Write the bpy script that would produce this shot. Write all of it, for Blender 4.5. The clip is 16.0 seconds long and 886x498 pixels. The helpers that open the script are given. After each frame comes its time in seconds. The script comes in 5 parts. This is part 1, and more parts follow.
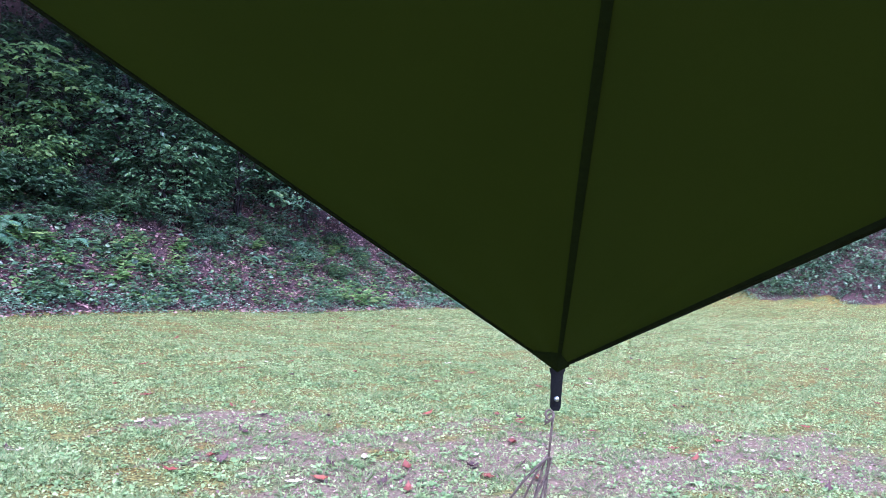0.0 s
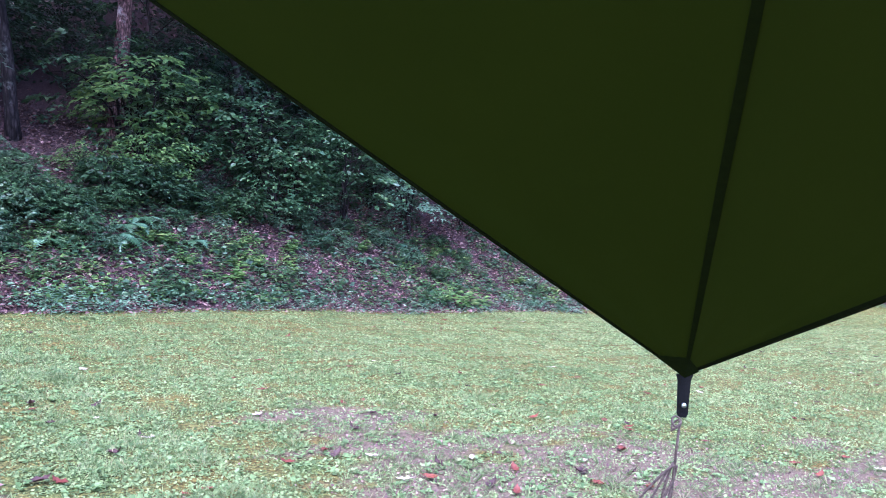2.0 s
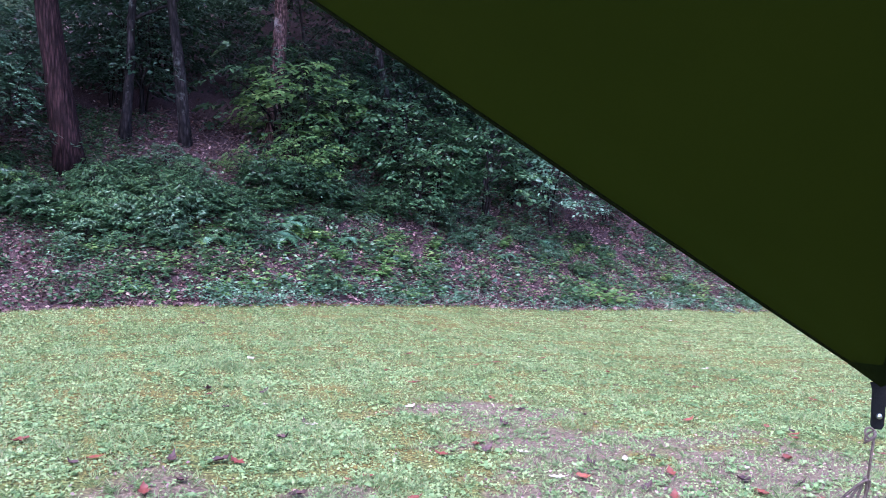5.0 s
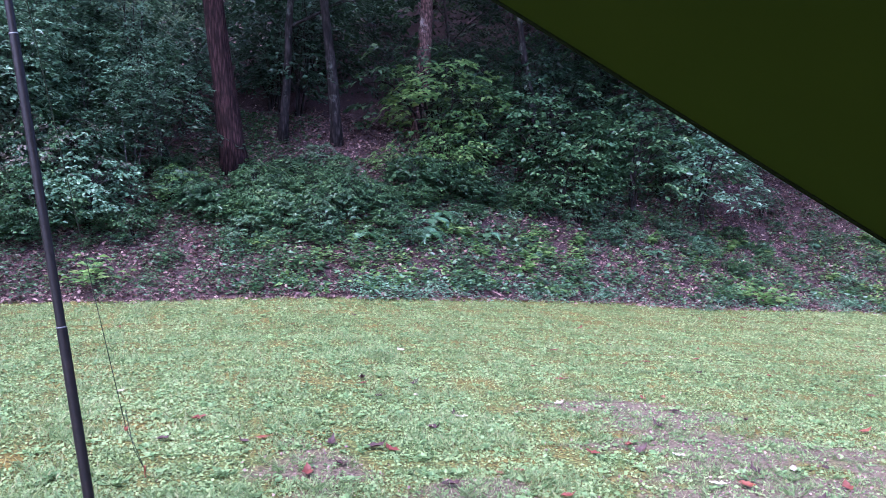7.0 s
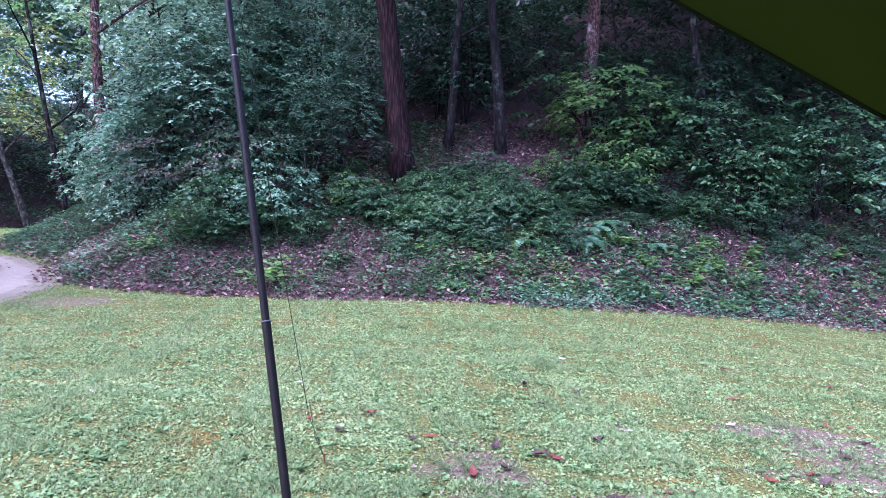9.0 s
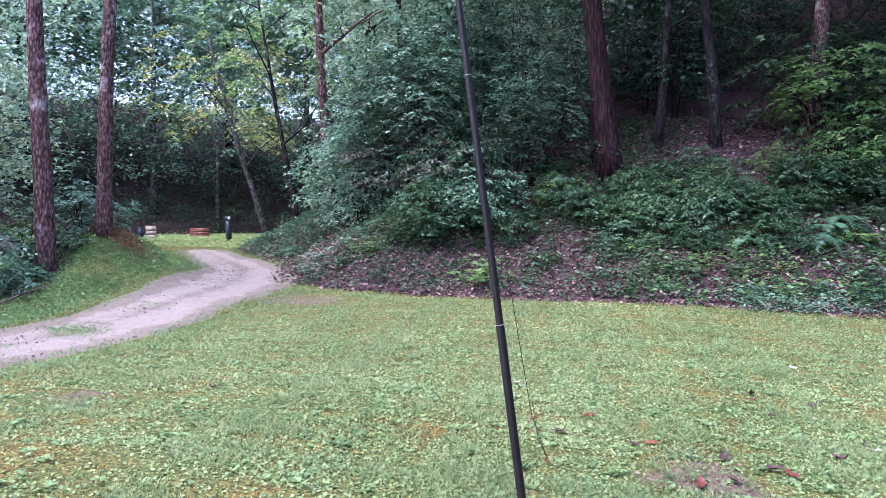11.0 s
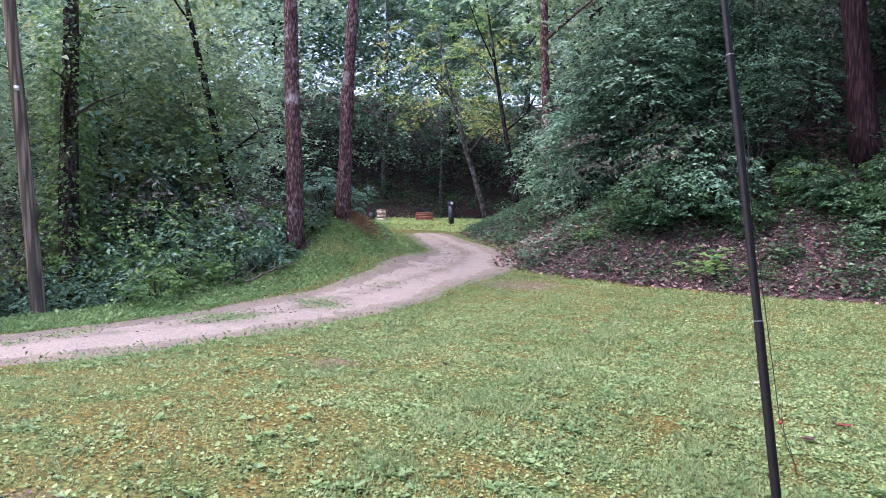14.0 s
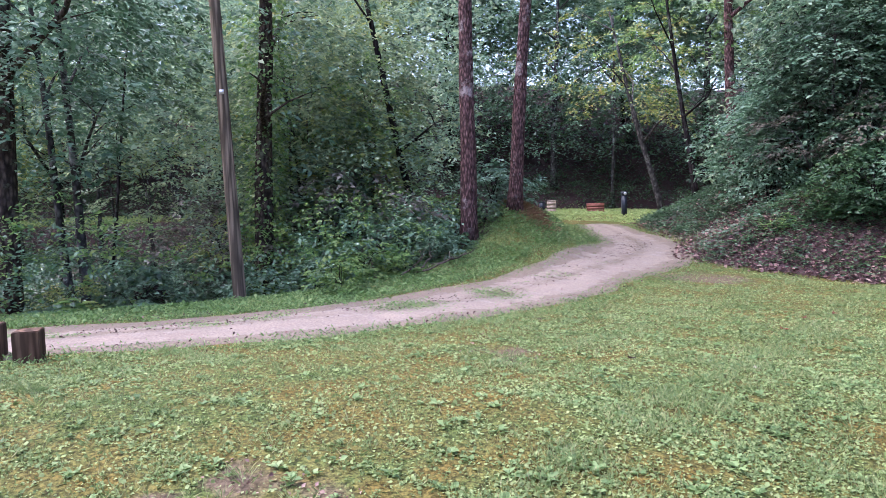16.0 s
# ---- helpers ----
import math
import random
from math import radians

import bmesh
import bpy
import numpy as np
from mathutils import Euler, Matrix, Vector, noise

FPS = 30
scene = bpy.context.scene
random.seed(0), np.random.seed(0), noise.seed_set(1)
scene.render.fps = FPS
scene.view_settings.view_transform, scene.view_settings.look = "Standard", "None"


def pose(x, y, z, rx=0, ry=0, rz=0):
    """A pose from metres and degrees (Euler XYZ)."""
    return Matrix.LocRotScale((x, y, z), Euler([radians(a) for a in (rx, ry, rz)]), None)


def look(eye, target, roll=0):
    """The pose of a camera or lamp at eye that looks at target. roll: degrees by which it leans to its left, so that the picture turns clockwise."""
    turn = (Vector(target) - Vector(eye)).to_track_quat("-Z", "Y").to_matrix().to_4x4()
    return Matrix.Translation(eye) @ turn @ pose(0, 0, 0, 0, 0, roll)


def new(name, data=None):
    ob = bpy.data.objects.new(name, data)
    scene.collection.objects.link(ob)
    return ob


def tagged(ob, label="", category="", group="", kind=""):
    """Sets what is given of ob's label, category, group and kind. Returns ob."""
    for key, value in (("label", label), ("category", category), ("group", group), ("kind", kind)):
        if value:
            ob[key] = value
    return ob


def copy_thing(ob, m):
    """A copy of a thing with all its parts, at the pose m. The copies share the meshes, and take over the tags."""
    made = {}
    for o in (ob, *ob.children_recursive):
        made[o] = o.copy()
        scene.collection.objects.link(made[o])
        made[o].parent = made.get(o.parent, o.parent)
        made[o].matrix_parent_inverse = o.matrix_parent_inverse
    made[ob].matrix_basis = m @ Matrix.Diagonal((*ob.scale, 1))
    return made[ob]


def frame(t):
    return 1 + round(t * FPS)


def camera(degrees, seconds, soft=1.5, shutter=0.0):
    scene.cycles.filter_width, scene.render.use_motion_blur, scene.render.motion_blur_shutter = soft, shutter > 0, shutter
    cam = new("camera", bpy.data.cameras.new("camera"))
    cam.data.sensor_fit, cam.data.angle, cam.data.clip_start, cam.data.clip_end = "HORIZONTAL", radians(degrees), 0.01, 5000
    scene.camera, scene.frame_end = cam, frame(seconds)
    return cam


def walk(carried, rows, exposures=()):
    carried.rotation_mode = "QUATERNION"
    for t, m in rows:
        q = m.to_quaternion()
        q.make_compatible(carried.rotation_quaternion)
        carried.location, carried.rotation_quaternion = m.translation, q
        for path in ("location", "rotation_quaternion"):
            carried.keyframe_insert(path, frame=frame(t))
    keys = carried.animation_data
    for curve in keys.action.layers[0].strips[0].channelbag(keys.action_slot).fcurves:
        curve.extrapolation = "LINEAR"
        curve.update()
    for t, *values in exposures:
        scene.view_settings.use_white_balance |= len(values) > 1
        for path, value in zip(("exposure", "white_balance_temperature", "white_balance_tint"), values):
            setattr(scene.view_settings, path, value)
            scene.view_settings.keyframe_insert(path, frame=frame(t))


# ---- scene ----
cam = camera(61.9, 16.0, soft=0.6)
PATH = [
    (0, (-0.015, 0.062, 1.463), (0.002, 2.058, 1.333), 1.0),
    (0.5, (-0.049, 0.053, 1.448), (-0.098, 2.049, 1.329), 1.0),
    (1, (-0.055, 0.051, 1.458), (-0.175, 2.044, 1.338), 1.0),
    (1.5, (-0.073, 0.059, 1.448), (-0.257, 2.047, 1.329), 1.0),
    (2, (-0.079, 0.046, 1.459), (-0.331, 2.026, 1.332), 0.8),
    (2.5, (-0.086, 0.045, 1.466), (-0.404, 2.015, 1.332), 0.6),
    (3, (-0.105, 0.047, 1.456), (-0.487, 2.006, 1.322), 0.5),
    (5.3, (-0.162, 0.002, 1.472), (-0.828, 1.883, 1.333), -0.3),
    (5.5, (-0.166, 0.007, 1.469), (-0.868, 1.874, 1.332), -0.5),
    (6, (-0.186, -0.003, 1.464), (-0.977, 1.829, 1.327), -0.7),
    (6.5, (-0.205, -0.013, 1.467), (-1.084, 1.778, 1.324), -0.7),
    (7, (-0.23, -0.006, 1.453), (-1.193, 1.74, 1.305), -0.6),
    (7.5, (-0.25, -0.018, 1.453), (-1.288, 1.684, 1.3), -0.3),
    (8, (-0.259, -0.033, 1.454), (-1.38, 1.617, 1.307), 0.1),
    (8.5, (-0.265, -0.054, 1.453), (-1.479, 1.529, 1.315), 0.2),
    (9, (-0.266, -0.087, 1.462), (-1.577, 1.418, 1.334), 0.2),
    (9.5, (-0.273, -0.116, 1.471), (-1.683, 1.297, 1.35), 0.2),
    (9.7, (-0.262, -0.133, 1.477), (-1.712, 1.239, 1.357), -0.0),
    (11.8, (-0.279, -0.245, 1.502), (-2.046, 0.685, 1.379), -1.4),
    (12, (-0.276, -0.251, 1.503), (-2.063, 0.639, 1.381), -1.3),
    (12.5, (-0.289, -0.26, 1.498), (-2.118, 0.538, 1.371), -1.2),
    (13, (-0.297, -0.286, 1.498), (-2.153, 0.447, 1.365), -0.8),
    (13.5, (-0.301, -0.312, 1.496), (-2.185, 0.346, 1.356), -0.7),
    (14, (-0.312, -0.334, 1.498), (-2.222, 0.24, 1.349), -0.8),
    (14.5, (-0.326, -0.361, 1.494), (-2.262, 0.115, 1.337), -1.0),
    (15, (-0.333, -0.396, 1.491), (-2.294, -0.038, 1.327), -1.2),
    (15.5, (-0.356, -0.426, 1.484), (-2.334, -0.186, 1.316), -1.4),
    (16, (-0.382, -0.443, 1.479), (-2.371, -0.311, 1.317), -1.6),
]
EXPOSURES = [(0.0, 2.46, 4820, 33), (3.2, 2.46, 4820, 33), (5.5, 2.36, 4940, 32), (9.7, 2.36, 4800, 33), (12.0, 2.25, 5500, 26), (16.0, 2.02, 5580, 26)]
walk(cam, [(t, look(eye, target, roll)) for t, eye, target, roll in PATH], EXPOSURES)

# ---- world and light: overcast morning ----
world = bpy.data.worlds.new("overcast_sky")
scene.world = world
world.use_nodes = True
wn = world.node_tree
wn.nodes.clear()
sky = wn.nodes.new("ShaderNodeTexSky")
sky.sky_type = "NISHITA"
sky.sun_disc = False
sky.sun_elevation = radians(58)
sky.sun_rotation = radians(200)
sky.air_density, sky.dust_density, sky.ozone_density = 1.0, 4.0, 1.0
SKY_STRENGTH = 0.15
bg = wn.nodes.new("ShaderNodeBackground")
bg.inputs["Strength"].default_value = SKY_STRENGTH
wout = wn.nodes.new("ShaderNodeOutputWorld")
wn.links.new(sky.outputs[0], bg.inputs["Color"])
wn.links.new(bg.outputs[0], wout.inputs["Surface"])

sun_data = bpy.data.lights.new("sun", "SUN")
sun_data.energy = 1.0
sun_data.angle = radians(40)
sun_data.color = (1.0, 0.97, 0.92)
sun = new("sun", sun_data)
sun.matrix_world = look((6, -12, 30), (0, 0, 0))


# ---- materials ----
def material(name):
    mat = bpy.data.materials.new(name)
    mat.use_nodes = True
    nt = mat.node_tree
    bsdf = nt.nodes["Principled BSDF"]
    return mat, nt, bsdf


def ramp_node(nt, stops):
    r = nt.nodes.new("ShaderNodeValToRGB")
    els = r.color_ramp.elements
    while len(els) < len(stops):
        els.new(0.5)
    for e, (p, c) in zip(els, stops):
        e.position, e.color = p, (*c, 1)
    return r


def noise_node(nt, scale, detail=4.0, rough=0.55, coords=None):
    n = nt.nodes.new("ShaderNodeTexNoise")
    n.inputs["Scale"].default_value = scale
    n.inputs["Detail"].default_value = detail
    n.inputs["Roughness"].default_value = rough
    if coords is not None:
        nt.links.new(coords, n.inputs["Vector"])
    return n


def bump_node(nt, height, strength, distance, bsdf):
    b = nt.nodes.new("ShaderNodeBump")
    b.inputs["Strength"].default_value = strength
    b.inputs["Distance"].default_value = distance
    nt.links.new(height, b.inputs["Height"])
    nt.links.new(b.outputs[0], bsdf.inputs["Normal"])
    return b


def mix_node(nt, fac, a, b, blend="MIX"):
    m = nt.nodes.new("ShaderNodeMix")
    m.data_type = "RGBA"
    m.blend_type = blend
    for socket, value in ((m.inputs[0], fac), (m.inputs[6], a), (m.inputs[7], b)):
        if isinstance(value, (int, float)):
            socket.default_value = value
        elif isinstance(value, tuple):
            socket.default_value = (*value, 1)
        else:
            nt.links.new(value, socket)
    return m.outputs[2]


def leaf_material(name, stops, rough=0.34, through_light=0.34, spec=0.6, patch=0.5):
    """Leaves: each its own tint, with patches of tint at a larger scale, and light through the blade."""
    mat, nt, bsdf = material(name)
    geo = nt.nodes.new("ShaderNodeNewGeometry")
    info = nt.nodes.new("ShaderNodeObjectInfo")
    big = noise_node(nt, 0.55, 3.0, 0.6, geo.outputs["Position"])
    add = nt.nodes.new("ShaderNodeMath")
    add.operation = "MULTIPLY_ADD"
    nt.links.new(big.outputs["Fac"], add.inputs[0])
    add.inputs[1].default_value = patch * 1.6
    sub = nt.nodes.new("ShaderNodeMath")
    sub.operation = "MULTIPLY_ADD"
    nt.links.new(geo.outputs["Random Per Island"], sub.inputs[0])
    sub.inputs[1].default_value = 1.0 - patch * 0.5
    sub.inputs[2].default_value = -patch * 0.62
    nt.links.new(sub.outputs[0], add.inputs[2])
    sh = nt.nodes.new("ShaderNodeMath")
    sh.operation = "MULTIPLY_ADD"
    nt.links.new(info.outputs["Random"], sh.inputs[0])
    sh.inputs[1].default_value = 0.2
    nt.links.new(add.outputs[0], sh.inputs[2])
    cr = ramp_node(nt, stops)
    nt.links.new(sh.outputs[0], cr.inputs[0])
    nt.links.new(cr.outputs[0], bsdf.inputs["Base Color"])
    bsdf.inputs["Roughness"].default_value = rough
    bsdf.inputs["Specular IOR Level"].default_value = spec
    if through_light:
        tr = nt.nodes.new("ShaderNodeBsdfTranslucent")
        nt.links.new(cr.outputs[0], tr.inputs["Color"])
        ms = nt.nodes.new("ShaderNodeMixShader")
        ms.inputs[0].default_value = through_light
        nt.links.new(bsdf.outputs[0], ms.inputs[1])
        nt.links.new(tr.outputs[0], ms.inputs[2])
        nt.links.new(ms.outputs[0], nt.nodes["Material Output"].inputs["Surface"])
    return mat


def bark_material(name, dark, light, scale=9.0, lichen=None, stretch=0.18, depth=0.03):
    mat, nt, bsdf = material(name)
    tc = nt.nodes.new("ShaderNodeTexCoord")
    mp = nt.nodes.new("ShaderNodeMapping")
    mp.inputs["Scale"].default_value = (1, 1, stretch)
    nt.links.new(tc.outputs["Object"], mp.inputs["Vector"])
    n1 = noise_node(nt, scale, 8.0, 0.65, mp.outputs[0])
    vor = nt.nodes.new("ShaderNodeTexVoronoi")
    vor.inputs["Scale"].default_value = scale * 1.3
    nt.links.new(mp.outputs[0], vor.inputs["Vector"])
    cr = ramp_node(nt, [(0.3, dark), (0.72, light)])
    nt.links.new(n1.outputs["Fac"], cr.inputs[0])
    crack = ramp_node(nt, [(0.06, (1, 1, 1)), (0.34, (0.75, 0.75, 0.75)), (0.60, (0.30, 0.30, 0.30))])
    nt.links.new(vor.outputs["Distance"], crack.inputs[0])
    col = mix_node(nt, 1.0, cr.outputs[0], crack.outputs[0], "MULTIPLY")
    if lichen:
        n2 = noise_node(nt, 2.6, 6.0, 0.7, tc.outputs["Object"])
        lr = ramp_node(nt, [(0.55, (0, 0, 0)), (0.68, (1, 1, 1))])
        nt.links.new(n2.outputs["Fac"], lr.inputs[0])
        col = mix_node(nt, lr.outputs[0], col, lichen)
    nt.links.new(col, bsdf.inputs["Base Color"])
    bsdf.inputs["Roughness"].default_value = 0.85
    hm = nt.nodes.new("ShaderNodeMath")
    hm.operation = "ADD"
    nt.links.new(n1.outputs["Fac"], hm.inputs[0])
    nt.links.new(vor.outputs["Distance"], hm.inputs[1])
    bump_node(nt, hm.outputs[0], 0.9, depth, bsdf)
    bsdf.inputs["Specular IOR Level"].default_value = 0.12
    return mat


def ground_material():
    """Lawn soil, bare dirt and forest litter, mixed by where each kind of ground lies."""
    mat, nt, bsdf = material("ground_soil_and_turf")
    geo = nt.nodes.new("ShaderNodeNewGeometry")
    pos = geo.outputs["Position"]
    fine = noise_node(nt, 38.0, 6.0, 0.75, pos)
    mid = noise_node(nt, 3.2, 8.0, 0.72, pos)
    turf = ramp_node(nt, [(0.36, (0.024, 0.024, 0.009)), (0.47, (0.070, 0.075, 0.028)), (0.54, (0.138, 0.146, 0.053)), (0.66, (0.22, 0.22, 0.088))])
    nt.links.new(fine.outputs["Fac"], turf.inputs[0])
    dirt = ramp_node(nt, [(0.34, (0.050, 0.034, 0.020)), (0.5, (0.124, 0.090, 0.058)), (0.66, (0.215, 0.163, 0.110))])
    nt.links.new(fine.outputs["Fac"], dirt.inputs[0])
    litter = ramp_node(nt, [(0.25, (0.014, 0.009, 0.009)), (0.5, (0.050, 0.029, 0.029)), (0.72, (0.12, 0.075, 0.070))])
    nt.links.new(fine.outputs["Fac"], litter.inputs[0])
    bare = nt.nodes.new("ShaderNodeAttribute")
    bare.attribute_name = "bare"
    wood = nt.nodes.new("ShaderNodeAttribute")
    wood.attribute_name = "wood"
    edge = nt.nodes.new("ShaderNodeMath")
    edge.operation = "MULTIPLY_ADD"
    nt.links.new(mid.outputs["Fac"], edge.inputs[0])
    edge.inputs[1].default_value = 1.3
    edge.inputs[2].default_value = -0.66
    sm = nt.nodes.new("ShaderNodeMath")
    sm.operation = "ADD"
    nt.links.new(bare.outputs["Fac"], sm.inputs[0])
    nt.links.new(edge.outputs[0], sm.inputs[1])
    br = ramp_node(nt, [(0.38, (0, 0, 0)), (0.62, (1, 1, 1))])
    nt.links.new(sm.outputs[0], br.inputs[0])
    dry = noise_node(nt, 2.0, 6.0, 0.72, pos)
    dr = ramp_node(nt, [(0.38, (0.70, 0.88, 0.64)), (0.50, (1.04, 0.92, 0.70)), (0.62, (1.10, 0.76, 0.50))])
    nt.links.new(dry.outputs["Fac"], dr.inputs[0])
    tinted = mix_node(nt, 1.0, turf.outputs[0], dr.outputs[0], "MULTIPLY")
    c1 = mix_node(nt, br.outputs[0], tinted, dirt.outputs[0])
    sw = nt.nodes.new("ShaderNodeMath")
    sw.operation = "ADD"
    nt.links.new(wood.outputs["Fac"], sw.inputs[0])
    nt.links.new(edge.outputs[0], sw.inputs[1])
    wr = ramp_node(nt, [(0.42, (0, 0, 0)), (0.58, (1, 1, 1))])
    nt.links.new(sw.outputs[0], wr.inputs[0])
    c2 = mix_node(nt, wr.outputs[0], c1, litter.outputs[0])
    nt.links.new(c2, bsdf.inputs["Base Color"])
    bsdf.inputs["Roughness"].default_value = 0.9
    bsdf.inputs["Specular IOR Level"].default_value = 0.12
    bump_node(nt, fine.outputs["Fac"], 0.6, 0.03, bsdf)
    return mat


def road_material():
    mat, nt, bsdf = material("wet_sandy_gravel")
    geo = nt.nodes.new("ShaderNodeNewGeometry")
    pos = geo.outputs["Position"]
    fine = noise_node(nt, 40.0, 8.0, 0.75, pos)
    mid = noise_node(nt, 2.4, 8.0, 0.7, pos)
    c = ramp_node(nt, [(0.3, (0.115, 0.088, 0.068)), (0.5, (0.240, 0.190, 0.148)), (0.72, (0.385, 0.315, 0.252))])
    nt.links.new(fine.outputs["Fac"], c.inputs[0])
    damp = ramp_node(nt, [(0.36, (0.78, 0.75, 0.75)), (0.55, (0.95, 0.95, 0.95)), (0.7, (1.05, 1.03, 1.0))])
    nt.links.new(mid.outputs["Fac"], damp.inputs[0])
    base = mix_node(nt, 1.0, c.outputs[0], damp.outputs[0], "MULTIPLY")
    lane = nt.nodes.new("ShaderNodeAttribute")
    lane.attribute_name = "lane"
    wander = nt.nodes.new("ShaderNodeMath")
    wander.operation = "MULTIPLY_ADD"
    nt.links.new(noise_node(nt, 1.6, 7.0, 0.7, pos).outputs["Fac"], wander.inputs[0])
    wander.inputs[1].default_value = 0.9
    nt.links.new(lane.outputs["Fac"], wander.inputs[2])
    strip = ramp_node(nt, [(0.42, (1, 1, 1)), (0.62, (0, 0, 0)), (1.18, (0, 0, 0)), (1.38, (1, 1, 1))])
    half = nt.nodes.new("ShaderNodeMath")
    half.operation = "MULTIPLY"
    half.inputs[1].default_value = 0.7
    nt.links.new(wander.outputs[0], half.inputs[0])
    for e in strip.color_ramp.elements:
        e.position *= 0.7
    nt.links.new(half.outputs[0], strip.inputs[0])
    shade = mix_node(nt, strip.outputs[0], (1, 1, 1), (0.70, 0.66, 0.60))
    nt.links.new(mix_node(nt, 1.0, base, shade, "MULTIPLY"), bsdf.inputs["Base Color"])
    rr = ramp_node(nt, [(0.36, (0.5, 0.5, 0.5)), (0.5, (0.85, 0.85, 0.85))])
    nt.links.new(mid.outputs["Fac"], rr.inputs[0])
    nt.links.new(rr.outputs[0], bsdf.inputs["Roughness"])
    bump_node(nt, fine.outputs["Fac"], 0.5, 0.02, bsdf)
    return mat


def fabric_material():
    """Coated ripstop: dull outside, some daylight through the weave."""
    mat, nt, bsdf = material("olive_ripstop_fabric")
    tc = nt.nodes.new("ShaderNodeTexCoord")
    n1 = noise_node(nt, 1.6, 4.0, 0.5, tc.outputs["Object"])
    n2 = noise_node(nt, 220.0, 2.0, 0.5, tc.outputs["Object"])
    c = ramp_node(nt, [(0.3, (0.0200, 0.0272, 0.0014)), (0.7, (0.0260, 0.0340, 0.0019))])
    nt.links.new(n1.outputs["Fac"], c.inputs[0])
    nt.links.new(c.outputs[0], bsdf.inputs["Base Color"])
    bsdf.inputs["Roughness"].default_value = 0.85
    bsdf.inputs["Specular IOR Level"].default_value = 0.04
    tr = nt.nodes.new("ShaderNodeBsdfTranslucent")
    tr.inputs["Color"].default_value = (0.0052, 0.0082, 0.0006, 1)
    ms = nt.nodes.new("ShaderNodeMixShader")
    ms.inputs[0].default_value = 0.4
    nt.links.new(bsdf.outputs[0], ms.inputs[1])
    nt.links.new(tr.outputs[0], ms.inputs[2])
    nt.links.new(ms.outputs[0], nt.nodes["Material Output"].inputs["Surface"])
    bump_node(nt, n2.outputs["Fac"], 0.15, 0.001, bsdf)
    return mat


def plain_material(name, a, b, scale, rough, metal=0.0, relief=0.002, spec=0.4):
    mat, nt, bsdf = material(name)
    tc = nt.nodes.new("ShaderNodeTexCoord")
    n1 = noise_node(nt, scale, 6.0, 0.65, tc.outputs["Object"])
    c = ramp_node(nt, [(0.3, a), (0.7, b)])
    nt.links.new(n1.outputs["Fac"], c.inputs[0])
    nt.links.new(c.outputs[0], bsdf.inputs["Base Color"])
    bsdf.inputs["Roughness"].default_value = rough
    bsdf.inputs["Metallic"].default_value = metal
    bsdf.inputs["Specular IOR Level"].default_value = spec
    bump_node(nt, n1.outputs["Fac"], 0.5, relief, bsdf)
    return mat


GROUND = ground_material()
ROAD = road_material()
FABRIC = fabric_material()
WEBBING = plain_material("black_webbing", (0.006, 0.006, 0.006), (0.014, 0.014, 0.013), 300, 0.9, spec=0.1)
HEM = plain_material("dark_olive_hem_tape", (0.004, 0.006, 0.0015), (0.007, 0.0095, 0.0025), 60, 0.95, spec=0.02)
SEAM = plain_material("olive_seam_tape", (0.007, 0.0105, 0.0022), (0.011, 0.016, 0.0034), 60, 0.95, spec=0.02)
BRASS = plain_material("pale_metal_grommet", (0.5, 0.5, 0.48), (0.7, 0.7, 0.68), 80, 0.3, 1.0)
CORD = plain_material("brown_cord", (0.060, 0.040, 0.030), (0.17, 0.12, 0.09), 120, 0.8)
GREEN_CORD = plain_material("thin_green_cord", (0.014, 0.022, 0.010), (0.045, 0.055, 0.028), 120, 0.7)
RED_BEAD = plain_material("red_line_runner", (0.16, 0.030, 0.018), (0.28, 0.07, 0.04), 60, 0.5)
POLE_BLACK = plain_material("black_pole_coating", (0.006, 0.0045, 0.005), (0.014, 0.010, 0.010), 30, 0.5, spec=0.25)
POLE_RING = plain_material("worn_metal_ferrule", (0.12, 0.12, 0.13), (0.25, 0.25, 0.26), 60, 0.6, 0.3)
TIMBER = bark_material("weathered_brown_timber", (0.10, 0.055, 0.035), (0.24, 0.15, 0.10), 14, None, 0.08, 0.006)
POLE_WOOD = bark_material("weathered_pole_wood", (0.17, 0.125, 0.088), (0.41, 0.312, 0.222), 16, None, 0.05, 0.006)
BARK_OAK = bark_material("furrowed_red_brown_bark", (0.019, 0.0080, 0.0090), (0.082, 0.039, 0.038), 16, None, 0.16, 0.05)
BARK_DARK = bark_material("dark_damp_bark", (0.014, 0.0105, 0.0110), (0.072, 0.056, 0.053), 14, (0.105, 0.108, 0.090), 0.25, 0.03)
BARK_VINE = bark_material("brown_creeper_clad_bark", (0.040, 0.028, 0.023), (0.17, 0.122, 0.098), 14, (0.15, 0.15, 0.10), 0.4, 0.03)
BARK_PINE = bark_material("scaly_reddish_pine_bark", (0.095, 0.048, 0.046), (0.38, 0.215, 0.200), 20, (0.40, 0.32, 0.30), 0.35, 0.05)
BARK_GREY = bark_material("smooth_grey_bark", (0.05, 0.045, 0.042), (0.19, 0.17, 0.155), 10, (0.30, 0.30, 0.27), 0.5, 0.015)

